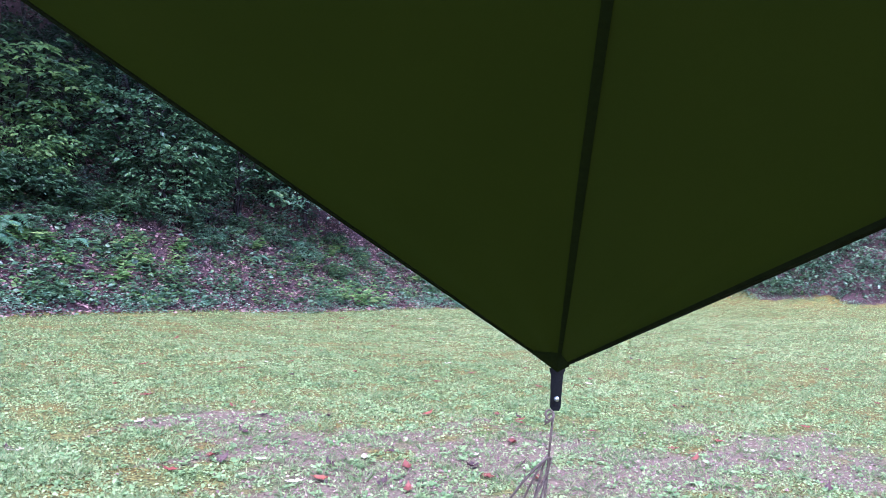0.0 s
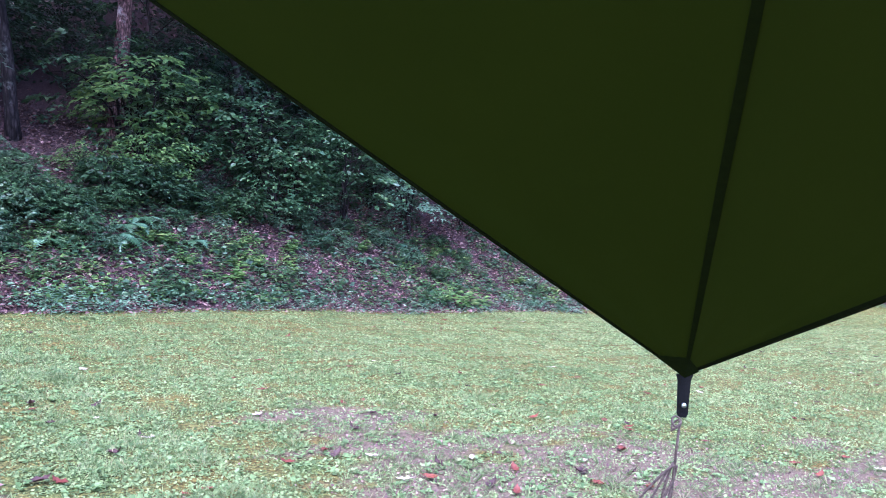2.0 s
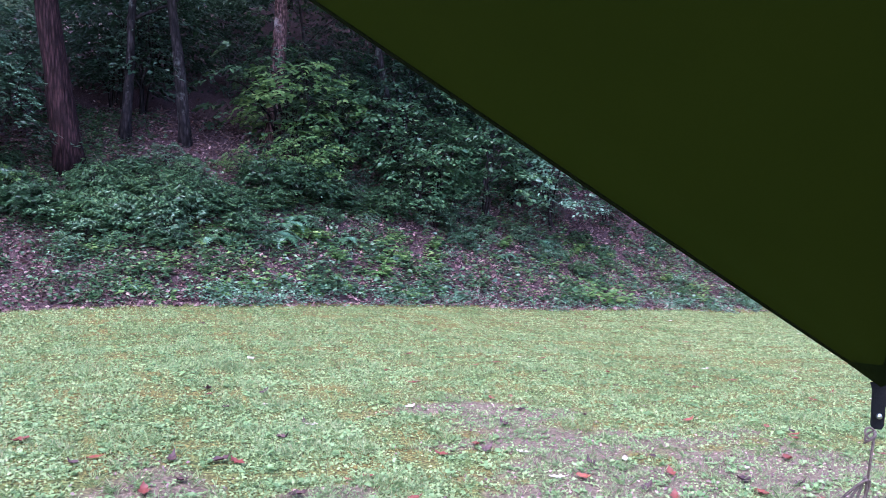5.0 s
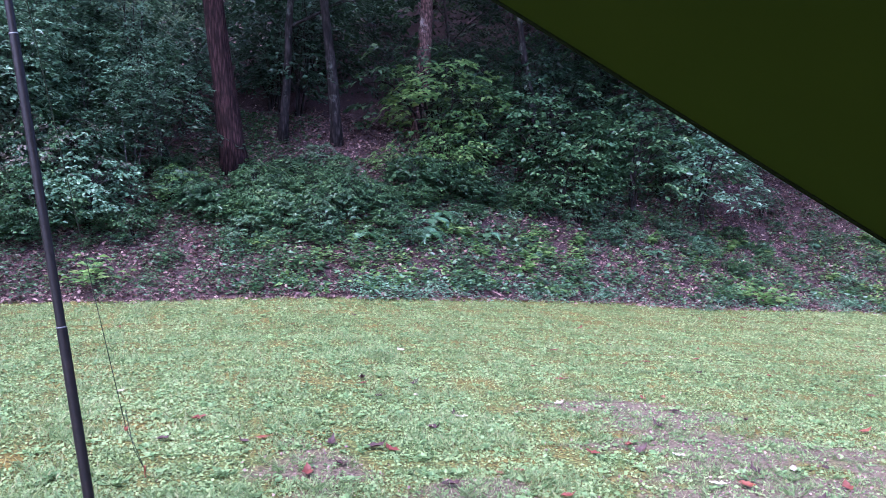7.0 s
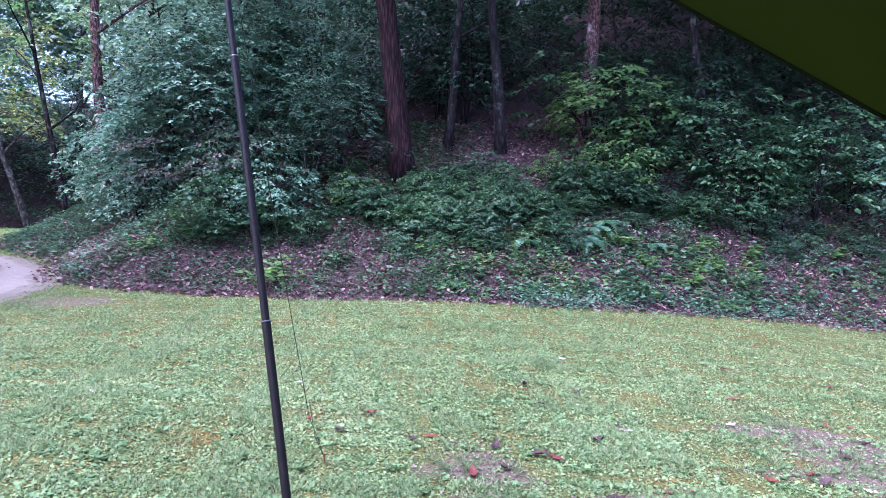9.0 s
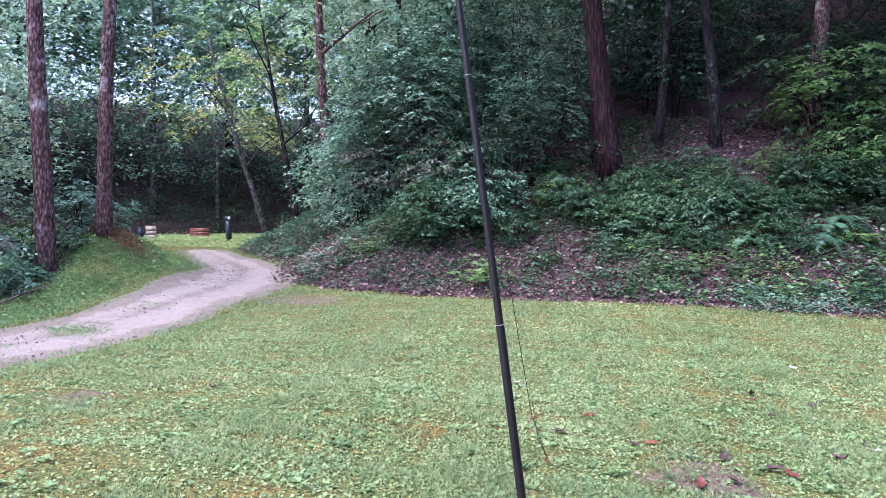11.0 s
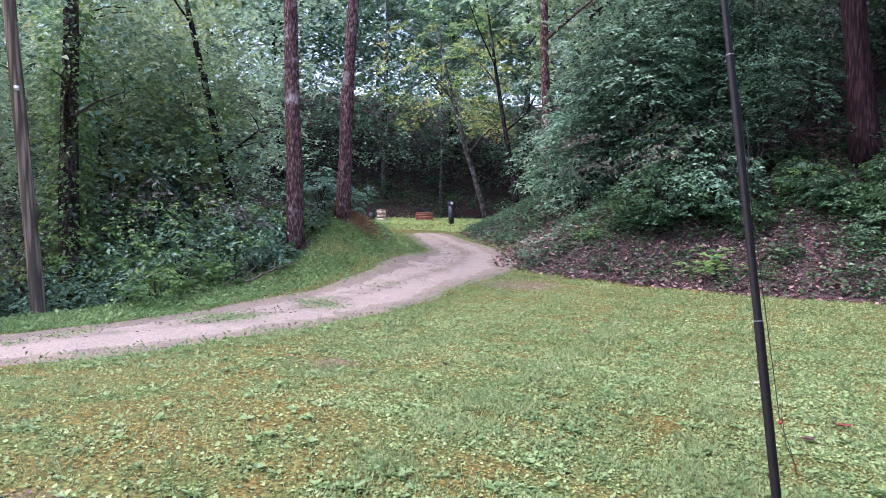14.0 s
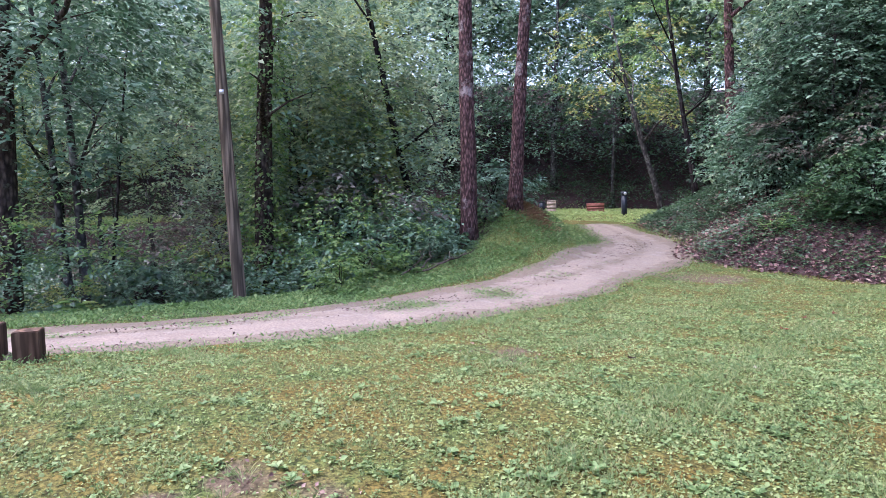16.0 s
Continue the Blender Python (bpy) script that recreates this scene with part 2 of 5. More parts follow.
LEAF_MID = leaf_material("mid_green_leaves", [(0.0, (0.0184, 0.0478, 0.0202)), (0.45, (0.0442, 0.0994, 0.0414)), (0.8, (0.0846, 0.1610, 0.0626)), (1.0, (0.1472, 0.2208, 0.0828))])
LEAF_COOL = leaf_material("cool_green_leaves", [(0.0, (0.036, 0.080, 0.044)), (0.45, (0.092, 0.180, 0.098)), (0.8, (0.165, 0.275, 0.168)), (1.0, (0.27, 0.37, 0.24))])
# darker copy of the cool leaf colour with the bank's shade put in
LEAF_COOL_SHADED = leaf_material("shade_darkened_cool_leaves", [(0.0, (0.0197, 0.0459, 0.0246)), (0.45, (0.0492, 0.1017, 0.0508)), (0.8, (0.0902, 0.1558, 0.0779)), (1.0, (0.1558, 0.2214, 0.1148))])
# distance haze is put into this leaf colour: paler and greyer
LEAF_HAZED = leaf_material("haze_tinted_leaves", [(0.0, (0.10, 0.165, 0.115)), (0.4, (0.185, 0.285, 0.185)), (0.75, (0.29, 0.40, 0.24)), (1.0, (0.42, 0.50, 0.30))], 0.4, 0.5)
LEAF_LIGHT = leaf_material("light_green_leaves", [(0.0, (0.055, 0.110, 0.034)), (0.45, (0.120, 0.220, 0.066)), (0.8, (0.20, 0.31, 0.09)), (1.0, (0.30, 0.38, 0.12))], 0.36, 0.55)
LEAF_PALE = leaf_material("pale_green_leaves", [(0.0, (0.095, 0.140, 0.080)), (0.45, (0.185, 0.260, 0.140)), (0.8, (0.28, 0.355, 0.185)), (1.0, (0.40, 0.44, 0.22))], 0.36, 0.6)
LEAF_YELLOW = leaf_material("yellowing_leaves", [(0.0, (0.095, 0.155, 0.040)), (0.5, (0.21, 0.28, 0.075)), (0.85, (0.33, 0.36, 0.10)), (1.0, (0.42, 0.36, 0.12))], 0.36, 0.5)
# the dimness inside the wood is put into this leaf colour
LEAF_DEEP_SHADE = leaf_material("shade_darkened_leaves", [(0.0, (0.011, 0.027, 0.014)), (0.5, (0.026, 0.058, 0.029)), (1.0, (0.058, 0.112, 0.052))], 0.4, 0.35)
# green darkened to hold the shade under the trees on the bank
LEAF_SHADE = leaf_material("shade_tinted_green_leaves", [(0.0, (0.0119, 0.0306, 0.0136)), (0.5, (0.0323, 0.0723, 0.0298)), (0.85, (0.0638, 0.1258, 0.0493)), (1.0, (0.1105, 0.1870, 0.0680))], 0.38, 0.4, 0.45)
LEAF_RUSSET = leaf_material("russet_grey_leaves", [(0.0, (0.05, 0.045, 0.035)), (0.5, (0.11, 0.10, 0.075)), (1.0, (0.19, 0.16, 0.12))])
CLOVER = leaf_material("clover_and_turf_leaves", [(0.0, (0.062, 0.090, 0.030)), (0.25, (0.134, 0.186, 0.066)), (0.55, (0.214, 0.284, 0.106)), (0.8, (0.280, 0.352, 0.142)), (1.0, (0.37, 0.415, 0.19))], 0.5, 0.35, 0.2, 0.55)
GRASS = leaf_material("grass_blades", [(0.0, (0.10, 0.155, 0.052)), (0.5, (0.18, 0.255, 0.090)), (0.8, (0.25, 0.31, 0.12)), (1.0, (0.36, 0.335, 0.17))], 0.45, 0.4, 0.35, 0.35)
# brightness of the open sky over the far lawn is put into this colour
GRASS_SKYLIT = leaf_material("skylit_mown_grass", [(0.0, (0.20, 0.29, 0.10)), (0.5, (0.30, 0.40, 0.14)), (1.0, (0.42, 0.48, 0.19))], 0.45, 0.4, 0.3, 0.35)
LITTER = leaf_material("dead_leaf_litter", [(0.0, (0.032, 0.016, 0.017)), (0.3, (0.100, 0.053, 0.052)), (0.6, (0.195, 0.112, 0.106)), (0.85, (0.28, 0.170, 0.148)), (1.0, (0.36, 0.24, 0.20))], 0.5, 0.1, 0.25, 0.25)
VERGE = leaf_material("verge_weed_leaves", [(0.0, (0.065, 0.115, 0.036)), (0.4, (0.118, 0.208, 0.066)), (0.8, (0.205, 0.312, 0.106)), (1.0, (0.32, 0.40, 0.16))], 0.45, 0.4, 0.25, 0.5)
RED_LEAF = leaf_material("fallen_red_leaves", [(0.0, (0.055, 0.016, 0.011)), (0.45, (0.125, 0.030, 0.020)), (0.8, (0.21, 0.066, 0.034)), (1.0, (0.28, 0.14, 0.085))], 0.5, 0.15, 0.3, 0.3)
DARK_LEAF = leaf_material("fallen_dark_leaves", [(0.0, (0.018, 0.009, 0.008)), (0.6, (0.058, 0.029, 0.026)), (1.0, (0.12, 0.07, 0.06))], 0.55, 0.1, 0.25, 0.2)
PALE_LEAF = leaf_material("fallen_pale_leaves", [(0.0, (0.30, 0.22, 0.16)), (0.6, (0.48, 0.38, 0.31)), (1.0, (0.6, 0.5, 0.44))], 0.5, 0.15, 0.4, 0.2)


# ---- mesh helpers ----
def link_mesh(name, me, mat, parent=None, label=""):
    ob = new(name, me)
    if mat is not None:
        me.materials.append(mat)
    if parent is not None:
        ob.parent = parent
    if label:
        ob["label"] = label
    return ob


def part(name, bm, mat, parent=None, label="", smooth=True):
    me = bpy.data.meshes.new(name)
    bm.to_mesh(me)
    bm.free()
    if smooth:
        for p in me.polygons:
            p.use_smooth = True
    return link_mesh(name, me, mat, parent, label)


def poly_mesh(name, verts, faces):
    """A mesh from an (n, 3) array of vertices and an (m, k) array of faces with k corners each."""
    verts, faces = np.asarray(verts, np.float32), np.asarray(faces, np.int32)
    me = bpy.data.meshes.new(name)
    me.vertices.add(len(verts))
    me.vertices.foreach_set("co", verts.ravel())
    me.loops.add(faces.size)
    me.loops.foreach_set("vertex_index", faces.ravel())
    me.polygons.add(len(faces))
    me.polygons.foreach_set("loop_start", np.arange(0, faces.size, faces.shape[1], dtype=np.int32))
    me.update(calc_edges=True)
    return me


def blades(name, pos, ahead, normal, length, width, fold=0.15):
    """One kite-shaped leaf a row: base at pos, pointing ahead, facing normal."""
    ahead = ahead / (np.linalg.norm(ahead, axis=1)[:, None] + 1e-9)
    side = np.cross(normal, ahead)
    side /= np.linalg.norm(side, axis=1)[:, None] + 1e-9
    up = np.cross(ahead, side)
    le, wi = np.asarray(length)[:, None], np.asarray(width)[:, None]
    a = pos
    mid = pos + ahead * le * 0.45
    b = mid - side * wi * 0.5 + up * wi * fold
    d = mid + side * wi * 0.5 + up * wi * fold
    c = pos + ahead * le - up * le * 0.12
    v = np.stack([a, b, c, d], 1).reshape(-1, 3)
    q = np.arange(len(pos) * 4).reshape(-1, 4)
    tri = np.concatenate([q[:, [0, 1, 2]], q[:, [0, 2, 3]]], 1).reshape(-1, 3)
    return poly_mesh(name, v, tri)


def rounds(name, pos, normal, size):
    """One round, slightly cupped leaflet a row, lying on its normal."""
    n = len(pos)
    normal = normal / np.linalg.norm(normal, axis=1)[:, None]
    ref = np.tile(np.array([1.0, 0.0, 0.0]), (n, 1))
    u = np.cross(normal, ref)
    u /= np.linalg.norm(u, axis=1)[:, None] + 1e-9
    w = np.cross(normal, u)
    s = np.asarray(size)[:, None] * 0.5
    v = [pos + (u * math.cos(a) + w * math.sin(a)) * s + normal * s * (0.18 if k % 2 else -0.05) for k, a in enumerate(2 * math.pi * i / 5 for i in range(5))]
    q = np.arange(n * 5).reshape(-1, 5)
    tri = np.concatenate([q[:, [0, 1, 2]], q[:, [0, 2, 3]], q[:, [0, 3, 4]]], 1).reshape(-1, 3)
    return poly_mesh(name, np.stack(v, 1).reshape(-1, 3), tri)


def scatter_dirs(rng, n, flat=0.6):
    """Leaf directions: ahead mostly level, normals mostly up."""
    az = rng.uniform(0, 2 * np.pi, n)
    el = rng.normal(-0.15, 0.35, n)
    ahead = np.stack([np.cos(az) * np.cos(el), np.sin(az) * np.cos(el), np.sin(el)], 1)
    nor = rng.normal(0, 1 - flat, (n, 3)) * 0.9 + np.array([0, 0, 1.0])
    return ahead, nor


def tube(bm, pts, radii, sides=8, cap=True):
    """A tapered tube along points."""
    rings = []
    prev = None
    for i, p in enumerate(pts):
        p = Vector(p)
        q = Vector(pts[min(i + 1, len(pts) - 1)]) - Vector(pts[max(i - 1, 0)])
        q.normalize()
        ref = Vector((1, 0, 0)) if abs(q.x) < 0.9 else Vector((0, 1, 0))
        if prev is not None:
            ref = prev
        u = (ref - q * ref.dot(q)).normalized()
        prev = u
        w = q.cross(u)
        rings.append([bm.verts.new(p + (u * math.cos(a) + w * math.sin(a)) * radii[i]) for a in (2 * math.pi * k / sides for k in range(sides))])
    for r0, r1 in zip(rings, rings[1:]):
        for k in range(sides):
            bm.faces.new((r0[k], r0[(k + 1) % sides], r1[(k + 1) % sides], r1[k]))
    if cap:
        bm.faces.new(rings[0][::-1])
        bm.faces.new(rings[-1])


def box(bm, size, at, bevel=0.0, turn=0.0):
    m = Matrix.Translation(at) @ Matrix.Rotation(turn, 4, "Z") @ Matrix.Diagonal((*size, 1))
    got = bmesh.ops.create_cube(bm, size=1.0, matrix=m)
    if bevel:
        edges = list({e for v in got["verts"] for e in v.link_edges})
        bmesh.ops.bevel(bm, geom=edges, offset=bevel, segments=2, affect="EDGES")


# ---- the lie of the land ----
BANK = np.array([(-48, 24), (-32, 15.0), (-25.6, 9.3), (-22.4, 6.9), (-18.2, 6.7), (-15, 5.4), (-13.2, 6.4), (-11.5, 7.8), (-8.9, 9.3), (-6.9, 11.4), (-4.7, 15.2), (-0.2, 22.8), (4.5, 27), (11.8, 29.5), (17, 27.5), (27, 21), (60, -6)], float)
ROAD_MID = np.array([(-6.2, -9.0), (-7.2, -5.6), (-7.9, -3.4), (-8.3, -2.0), (-9.0, -0.6), (-10.4, 0.75), (-12.9, 2.75), (-14.8, 4.1), (-17.5, 5.4), (-21.0, 5.7), (-22.6, 5.75)], float)
ROAD_HALF = np.array([1.35, 1.3, 1.25, 1.25, 1.28, 1.3, 1.05, 1.3, 1.1, 0.85, 0.7])


def smoothstep(a, b, x):
    s = np.clip((x - a) / (b - a), 0, 1)
    return s * s * (3 - 2 * s)


def to_line(line, x, y):
    """Signed distance to a polyline (positive to its left) and how far along it, in points."""
    best = np.full(x.shape, 1e9)
    sign = np.ones(x.shape)
    along = np.zeros(x.shape)
    for i, (p, q) in enumerate(zip(line, line[1:])):
        d = q - p
        s = np.clip(((x - p[0]) * d[0] + (y - p[1]) * d[1]) / (d @ d), 0, 1)
        ex, ey = x - p[0] - s * d[0], y - p[1] - s * d[1]
        r = np.hypot(ex, ey)
        cr = d[0] * (y - p[1]) - d[1] * (x - p[0])
        near = r < best
        best = np.where(near, r, best)
        sign = np.where(near, np.sign(cr), sign)
        along = np.where(near, i + s, along)
    return best * sign, along


def wobble(x, y, f, seed=0.0):
    return (np.sin(x * f + 1.3 + seed) * np.cos(y * f * 1.13 - 0.7 + seed) + 0.5 * np.sin(x * f * 2.3 - y * f * 1.7 + 2.1 * seed) + 0.25 * np.cos(x * f * 4.1 + y * f * 3.7)) / 1.75


def bank_rise(d, x, y):
    d = np.maximum(d, 0)
    rise = 0.55 * d - 0.12 * np.exp(-d) * d + 0.04 * np.minimum(d, 5) * wobble(x, y, 1.1)
    return 34 * np.tanh(rise / 34)


def land(x, y):
    """Ground height at arrays x, y."""
    x, y = np.asarray(x, float), np.asarray(y, float)
    fx = -0.061 * np.clip(x, -4.5, 4) - 0.05 * np.clip(-4.5 - x, 0, 6.0) + 0.045 * np.clip(-12.5 - x, 0, 14)
    fy = -0.083 * np.clip(y, 0, 24) * (1 - 0.6 * smoothstep(-3, -10, x))
    z = fx + fy + 0.012 * wobble(x, y, 1.7) + 0.03 * wobble(x, y, 0.45, 2.0)
    d, _ = to_line(BANK, x, y)
    z = z + bank_rise(d, x, y)
    # knoll below the two pines
    z = z + 0.95 * np.exp(-(((x + 18.2) / 3.0) ** 2 + ((y - 2.1) / 1.25) ** 2))
    r, _ = to_line(ROAD_MID, x, y)
    z = z + 0.35 * np.exp(-(((x + 19.3) / 2.2) ** 2 + ((y - 3.4) / 0.8) ** 2)) * smoothstep(1.2, 1.9, r)
    # gully behind the far verge of the road
    r, _ = to_line(ROAD_MID, x, y)
    gully = smoothstep(-9.0, -11.0, x) * smoothstep(0.2, 3.5, r - 2.2) * smoothstep(-28, -20, x) * smoothstep(3.0, 0.0, y)
    z = z - 1.0 * gully
    # wooded rise that closes the view to the west
    far = np.maximum(-x - 34 - 0.1 * np.abs(y - 8), 0)
    z = z + (12 + 2.5 * wobble(x, y, 0.11, 1.0) + wobble(x, y, 0.6)) * np.tanh(0.40 * far / 12)
    return z


def land_at(x, y):
    return float(land(np.array([x]), np.array([y]))[0])


def wood_mask(x, y):
    """1 on the forest floor, 0 on the mown ground."""
    d, _ = to_line(BANK, x, y)
    r, _ = to_line(ROAD_MID, x, y)
    m = smoothstep(-0.15, 0.25, d)
    thick = smoothstep(2.3, 3.2, r) * (x < -9.0) * (x > -27) * (y < 3.0)
    west = smoothstep(-33, -35, x)
    return np.maximum(np.maximum(m, thick), west)


BARE = [(-0.9, 5.3, 0.9), (0.6, 5.6, 1.3), (1.8, 5.5, 1.0), (-2.85, 3.22, 0.46), (-1.85, 3.5, 0.4), (-0.2, 4.5, 1.0), (-3.55, -1.15, 0.28), (-3.35, -0.8, 0.2), (-12.6, 4.9, 0.8), (3.2, 6.4, 1.1), (-1.6, 6.0, 0.8), (-6.2, 0.4, 0.4)]


def bare_mask(x, y):
    m = np.zeros(np.shape(x))
    wx = x + 0.35 * wobble(x, y, 2.1, 5.0)
    wy = y + 0.30 * wobble(x, y, 2.6, 7.0)
    for bx, by, s in BARE:
        m = np.maximum(m, np.exp(-((wx - bx) ** 2 + (wy - by) ** 2) / (1.35 * s * s)))
    return np.clip(0.82 * m + 0.30 * wobble(x, y, 4.3, 2.0) * (m > 0.05), 0, 1)


def spaced(lo, hi, near, far):
    """Grid lines from lo to hi: steps of near about 0, growing outwards to far."""
    out = [0.0]
    while out[-1] < hi:
        out.append(out[-1] + min(far, max(near, near * (out[-1] / 10) ** 1.5)))
    left = [0.0]
    while left[-1] > lo:
        left.append(left[-1] - min(far, max(near, near * (-left[-1] / 14) ** 1.5)))
    return np.array(sorted(set(left + out)))


def build_ground():
    gx, gy = spaced(-900, 900, 0.24, 60), spaced(-900, 900, 0.24, 60)
    X, Y = np.meshgrid(gx, gy, indexing="xy")
    Z = land(X.ravel(), Y.ravel())
    nx, ny = len(gx), len(gy)
    i = np.arange((ny - 1) * nx).reshape(ny - 1, nx)[:, :-1].ravel()
    faces = np.stack([i, i + 1, i + 1 + nx, i + nx], 1)
    me = poly_mesh("ground", np.stack([X.ravel(), Y.ravel(), Z], 1), faces)
    for name, values in (("bare", bare_mask(X.ravel(), Y.ravel())), ("wood", wood_mask(X.ravel(), Y.ravel()))):
        me.attributes.new(name, "FLOAT", "POINT").data.foreach_set("value", values.astype(np.float32))
    me.polygons.foreach_set("use_smooth", np.ones(len(me.polygons), bool))
    ob = link_mesh("ground", me, GROUND)
    return tagged(ob, "sloping lawn rising into a leaf-littered wooded bank", "ground", kind="structure")


def line_points(line, step, *extra):
    """A polyline made smooth (Catmull-Rom) and sampled, with further values carried along."""
    cols = np.column_stack([line, *extra])
    pad = np.vstack([2 * cols[0] - cols[1], cols, 2 * cols[-1] - cols[-2]])
    out = []
    for i in range(1, len(pad) - 2):
        p0, p1, p2, p3 = pad[i - 1 : i + 3]
        n = max(2, int(np.hypot(*(p2 - p1)[:2]) / step))
        for t in np.linspace(0, 1, n, endpoint=False):
            out.append(0.5 * (2 * p1 + (p2 - p0) * t + (2 * p0 - 5 * p1 + 4 * p2 - p3) * t * t + (3 * p1 - p0 - 3 * p2 + p3) * t**3))
    out.append(cols[-1])
    return np.array(out)


def build_road():
    mid = line_points(ROAD_MID, 0.12, ROAD_HALF)
    d = np.gradient(mid[:, :2], axis=0)
    d /= np.linalg.norm(d, axis=1)[:, None]
    side = np.stack([-d[:, 1], d[:, 0]], 1)
    n = 15
    verts = []
    for (x, y, half), (sx, sy) in zip(mid, side):
        for k in range(n):
            u = 2 * k / (n - 1) - 1
            h = half * (1 + 0.045 * math.sin(x * 1.9 + u) + 0.03 * math.sin(y * 5.1 + 2 * u) + 0.025 * math.sin(x * 13.0 + y * 9.0))
            verts.append((x + sx * h * u, y + sy * h * u, u))
    v = np.array(verts)
    rut = -0.03 * np.exp(-((np.abs(v[:, 2]) - 0.55) / 0.18) ** 2) + 0.006 * wobble(v[:, 0], v[:, 1], 3.0)
    lift = np.where(np.abs(v[:, 2]) > 0.95, -0.05, 0.035)
    z = land(v[:, 0], v[:, 1]) + lift + rut
    i = (np.arange(len(mid) - 1)[:, None] * n + np.arange(n - 1)).ravel()
    me = poly_mesh("road", np.stack([v[:, 0], v[:, 1], z], 1), np.stack([i, i + 1, i + 1 + n, i + n], 1))
    me.attributes.new("lane", "FLOAT", "POINT").data.foreach_set("value", np.abs(v[:, 2]).astype(np.float32))
    me.polygons.foreach_set("use_smooth", np.ones(len(me.polygons), bool))
    return tagged(link_mesh("road", me, ROAD), "curving unpaved road of damp pinkish sand and gravel", "road", kind="structure")


build_ground()
build_road()


# ---- the camp: tarp, pole, lines ----
TIP = Vector((0.330, 2.112, 0.998))
POLE_TOP = Vector((-2.842, 1.468, 3.142))
RIDGE_END = Vector((0.06, -0.64, 3.36))
SIDE_CORNER = Vector((0.94, -1.76, 2.47))


def build_tarp():
    tarp = new("tarp")
    tarp.location = TIP
    base = Vector(TIP)
    n = 28
    d_edge = Vector((-0.817, -0.125, 0.564))
    left = [base + d_edge * (3.88 * i / n) for i in range(n + 1)]
    for i, p in enumerate(left):
        f = max(0.0, (i / n - 0.62) / 0.38)
        p += (POLE_TOP - left[-1]) * f * f * 0.999 if i < n else Vector()
    left[-1] = Vector(POLE_TOP)
    seam = [base + (RIDGE_END - base) * (i / n) for i in range(n + 1)]
    right = [base + (SIDE_CORNER - base) * (i / n) for i in range(n + 1)]

    def panel(a, b, sag, crease, pleats=False):
        bm = bmesh.new()
        m = 36
        grid = []
        for i in range(n + 1):
            row = []
            for j in range(m + 1):
                u, s = j / m, i / n
                p = a[i].lerp(b[i], u)
                belly = math.sin(math.pi * u) * sag * s * (1 - 0.6 * s)
                fold = crease * math.sin(14 * u + 3 * s) * math.exp(-s * 3.5) * math.sin(math.pi * u) * s
                fold += (0.010 * math.sin(34 * u + 2 * s) * max(0.0, (u - 0.68) / 0.32) * min(1, 4 * s) * (1 - u) * 4) if pleats else 0.0
                tug = 0.006 * math.sin(9 * s + 5 * u) * math.sin(math.pi * u)
                row.append(bm.verts.new(p - base + Vector((0, 0, -belly + fold + tug))))
            grid.append(row)
        for i in range(n):
            for j in range(m):
                vs = [grid[i][j], grid[i + 1][j], grid[i + 1][j + 1], grid[i][j + 1]]
                if i == 0:
                    vs = [grid[0][0] if j == 0 else grid[0][j], grid[1][j], grid[1][j + 1], grid[0][j + 1]]
                bm.faces.new(vs)
        bmesh.ops.remove_doubles(bm, verts=bm.verts, dist=1e-5)
        return bm

    part("panel", panel(left, seam, 0.10, 0.05), FABRIC, tarp)
    part("panel", panel(seam, right, 0.10, 0.06, True), FABRIC, tarp)

    def strip(name, line, width, drop, label):
        bm = bmesh.new()
        rows = []
        for i, p in enumerate(line):
            q = (line[min(i + 1, n)] - line[max(i - 1, 0)]).normalized()
            s = q.cross(Vector((0, -0.6, 1))).normalized()
            u = s.cross(q)
            w = width * min(1, 0.35 + 3 * i / n)
            c = p - base + Vector((0, 0, -drop))
            rows.append([bm.verts.new(c + s * a * w + u * b * 0.0035) for a, b in ((-0.5, -1), (0.5, -1), (0.5, 1), (-0.5, 1))])
        for r0, r1 in zip(rows, rows[1:]):
            for k in range(4):
                bm.faces.new((r0[k], r0[(k + 1) % 4], r1[(k + 1) % 4], r1[k]))
        part(name, bm, SEAM if name == "ridge_seam" else HEM, tarp, label, smooth=False)

    strip("ridge_seam", seam, 0.024, 0.006, "dark sewn ridge seam")
    strip("hem", left, 0.020, 0.0, "dark bound edge")
    strip("hem", right, 0.020, 0.0, "dark bound edge")
    # reinforced corner
    bm = bmesh.new()
    a, b, c = left[1] - base, seam[1] - base, right[1] - base
    a, b, c = a * 0.75, b * 0.8, c * 0.75
    a, c = a.lerp(b, 0.06), c.lerp(b, 0.06)
    for dz in (-0.010, -0.006):
        vs = [bm.verts.new(p + Vector((0, -0.004, dz))) for p in (Vector(), a, b, c)]
        bm.faces.new((vs[0], vs[1], vs[2]))
        bm.faces.new((vs[0], vs[2], vs[3]))
    part("corner_patch", bm, SEAM, tarp, "dark doubled corner patch", smooth=False)
    # webbing loop that hangs from the corner
    bm = bmesh.new()
    prof = [(0.000, 0.045, 0.0), (-0.02, 0.034, 0.004), (-0.07, 0.031, 0.010), (-0.115, 0.029, 0.016), (-0.125, 0.020, 0.017)]
    rows = []
    for z, w, y in prof:
        rows.append([bm.verts.new((x * w * 0.5, y + e * 0.004, z)) for x, e in ((-1, -1), (1, -1), (1, 1), (-1, 1))])
    for r0, r1 in zip(rows, rows[1:]):
        for k in range(4):
            bm.faces.new((r0[k], r0[(k + 1) % 4], r1[(k + 1) % 4], r1[k]))
    bm.faces.new(rows[-1])
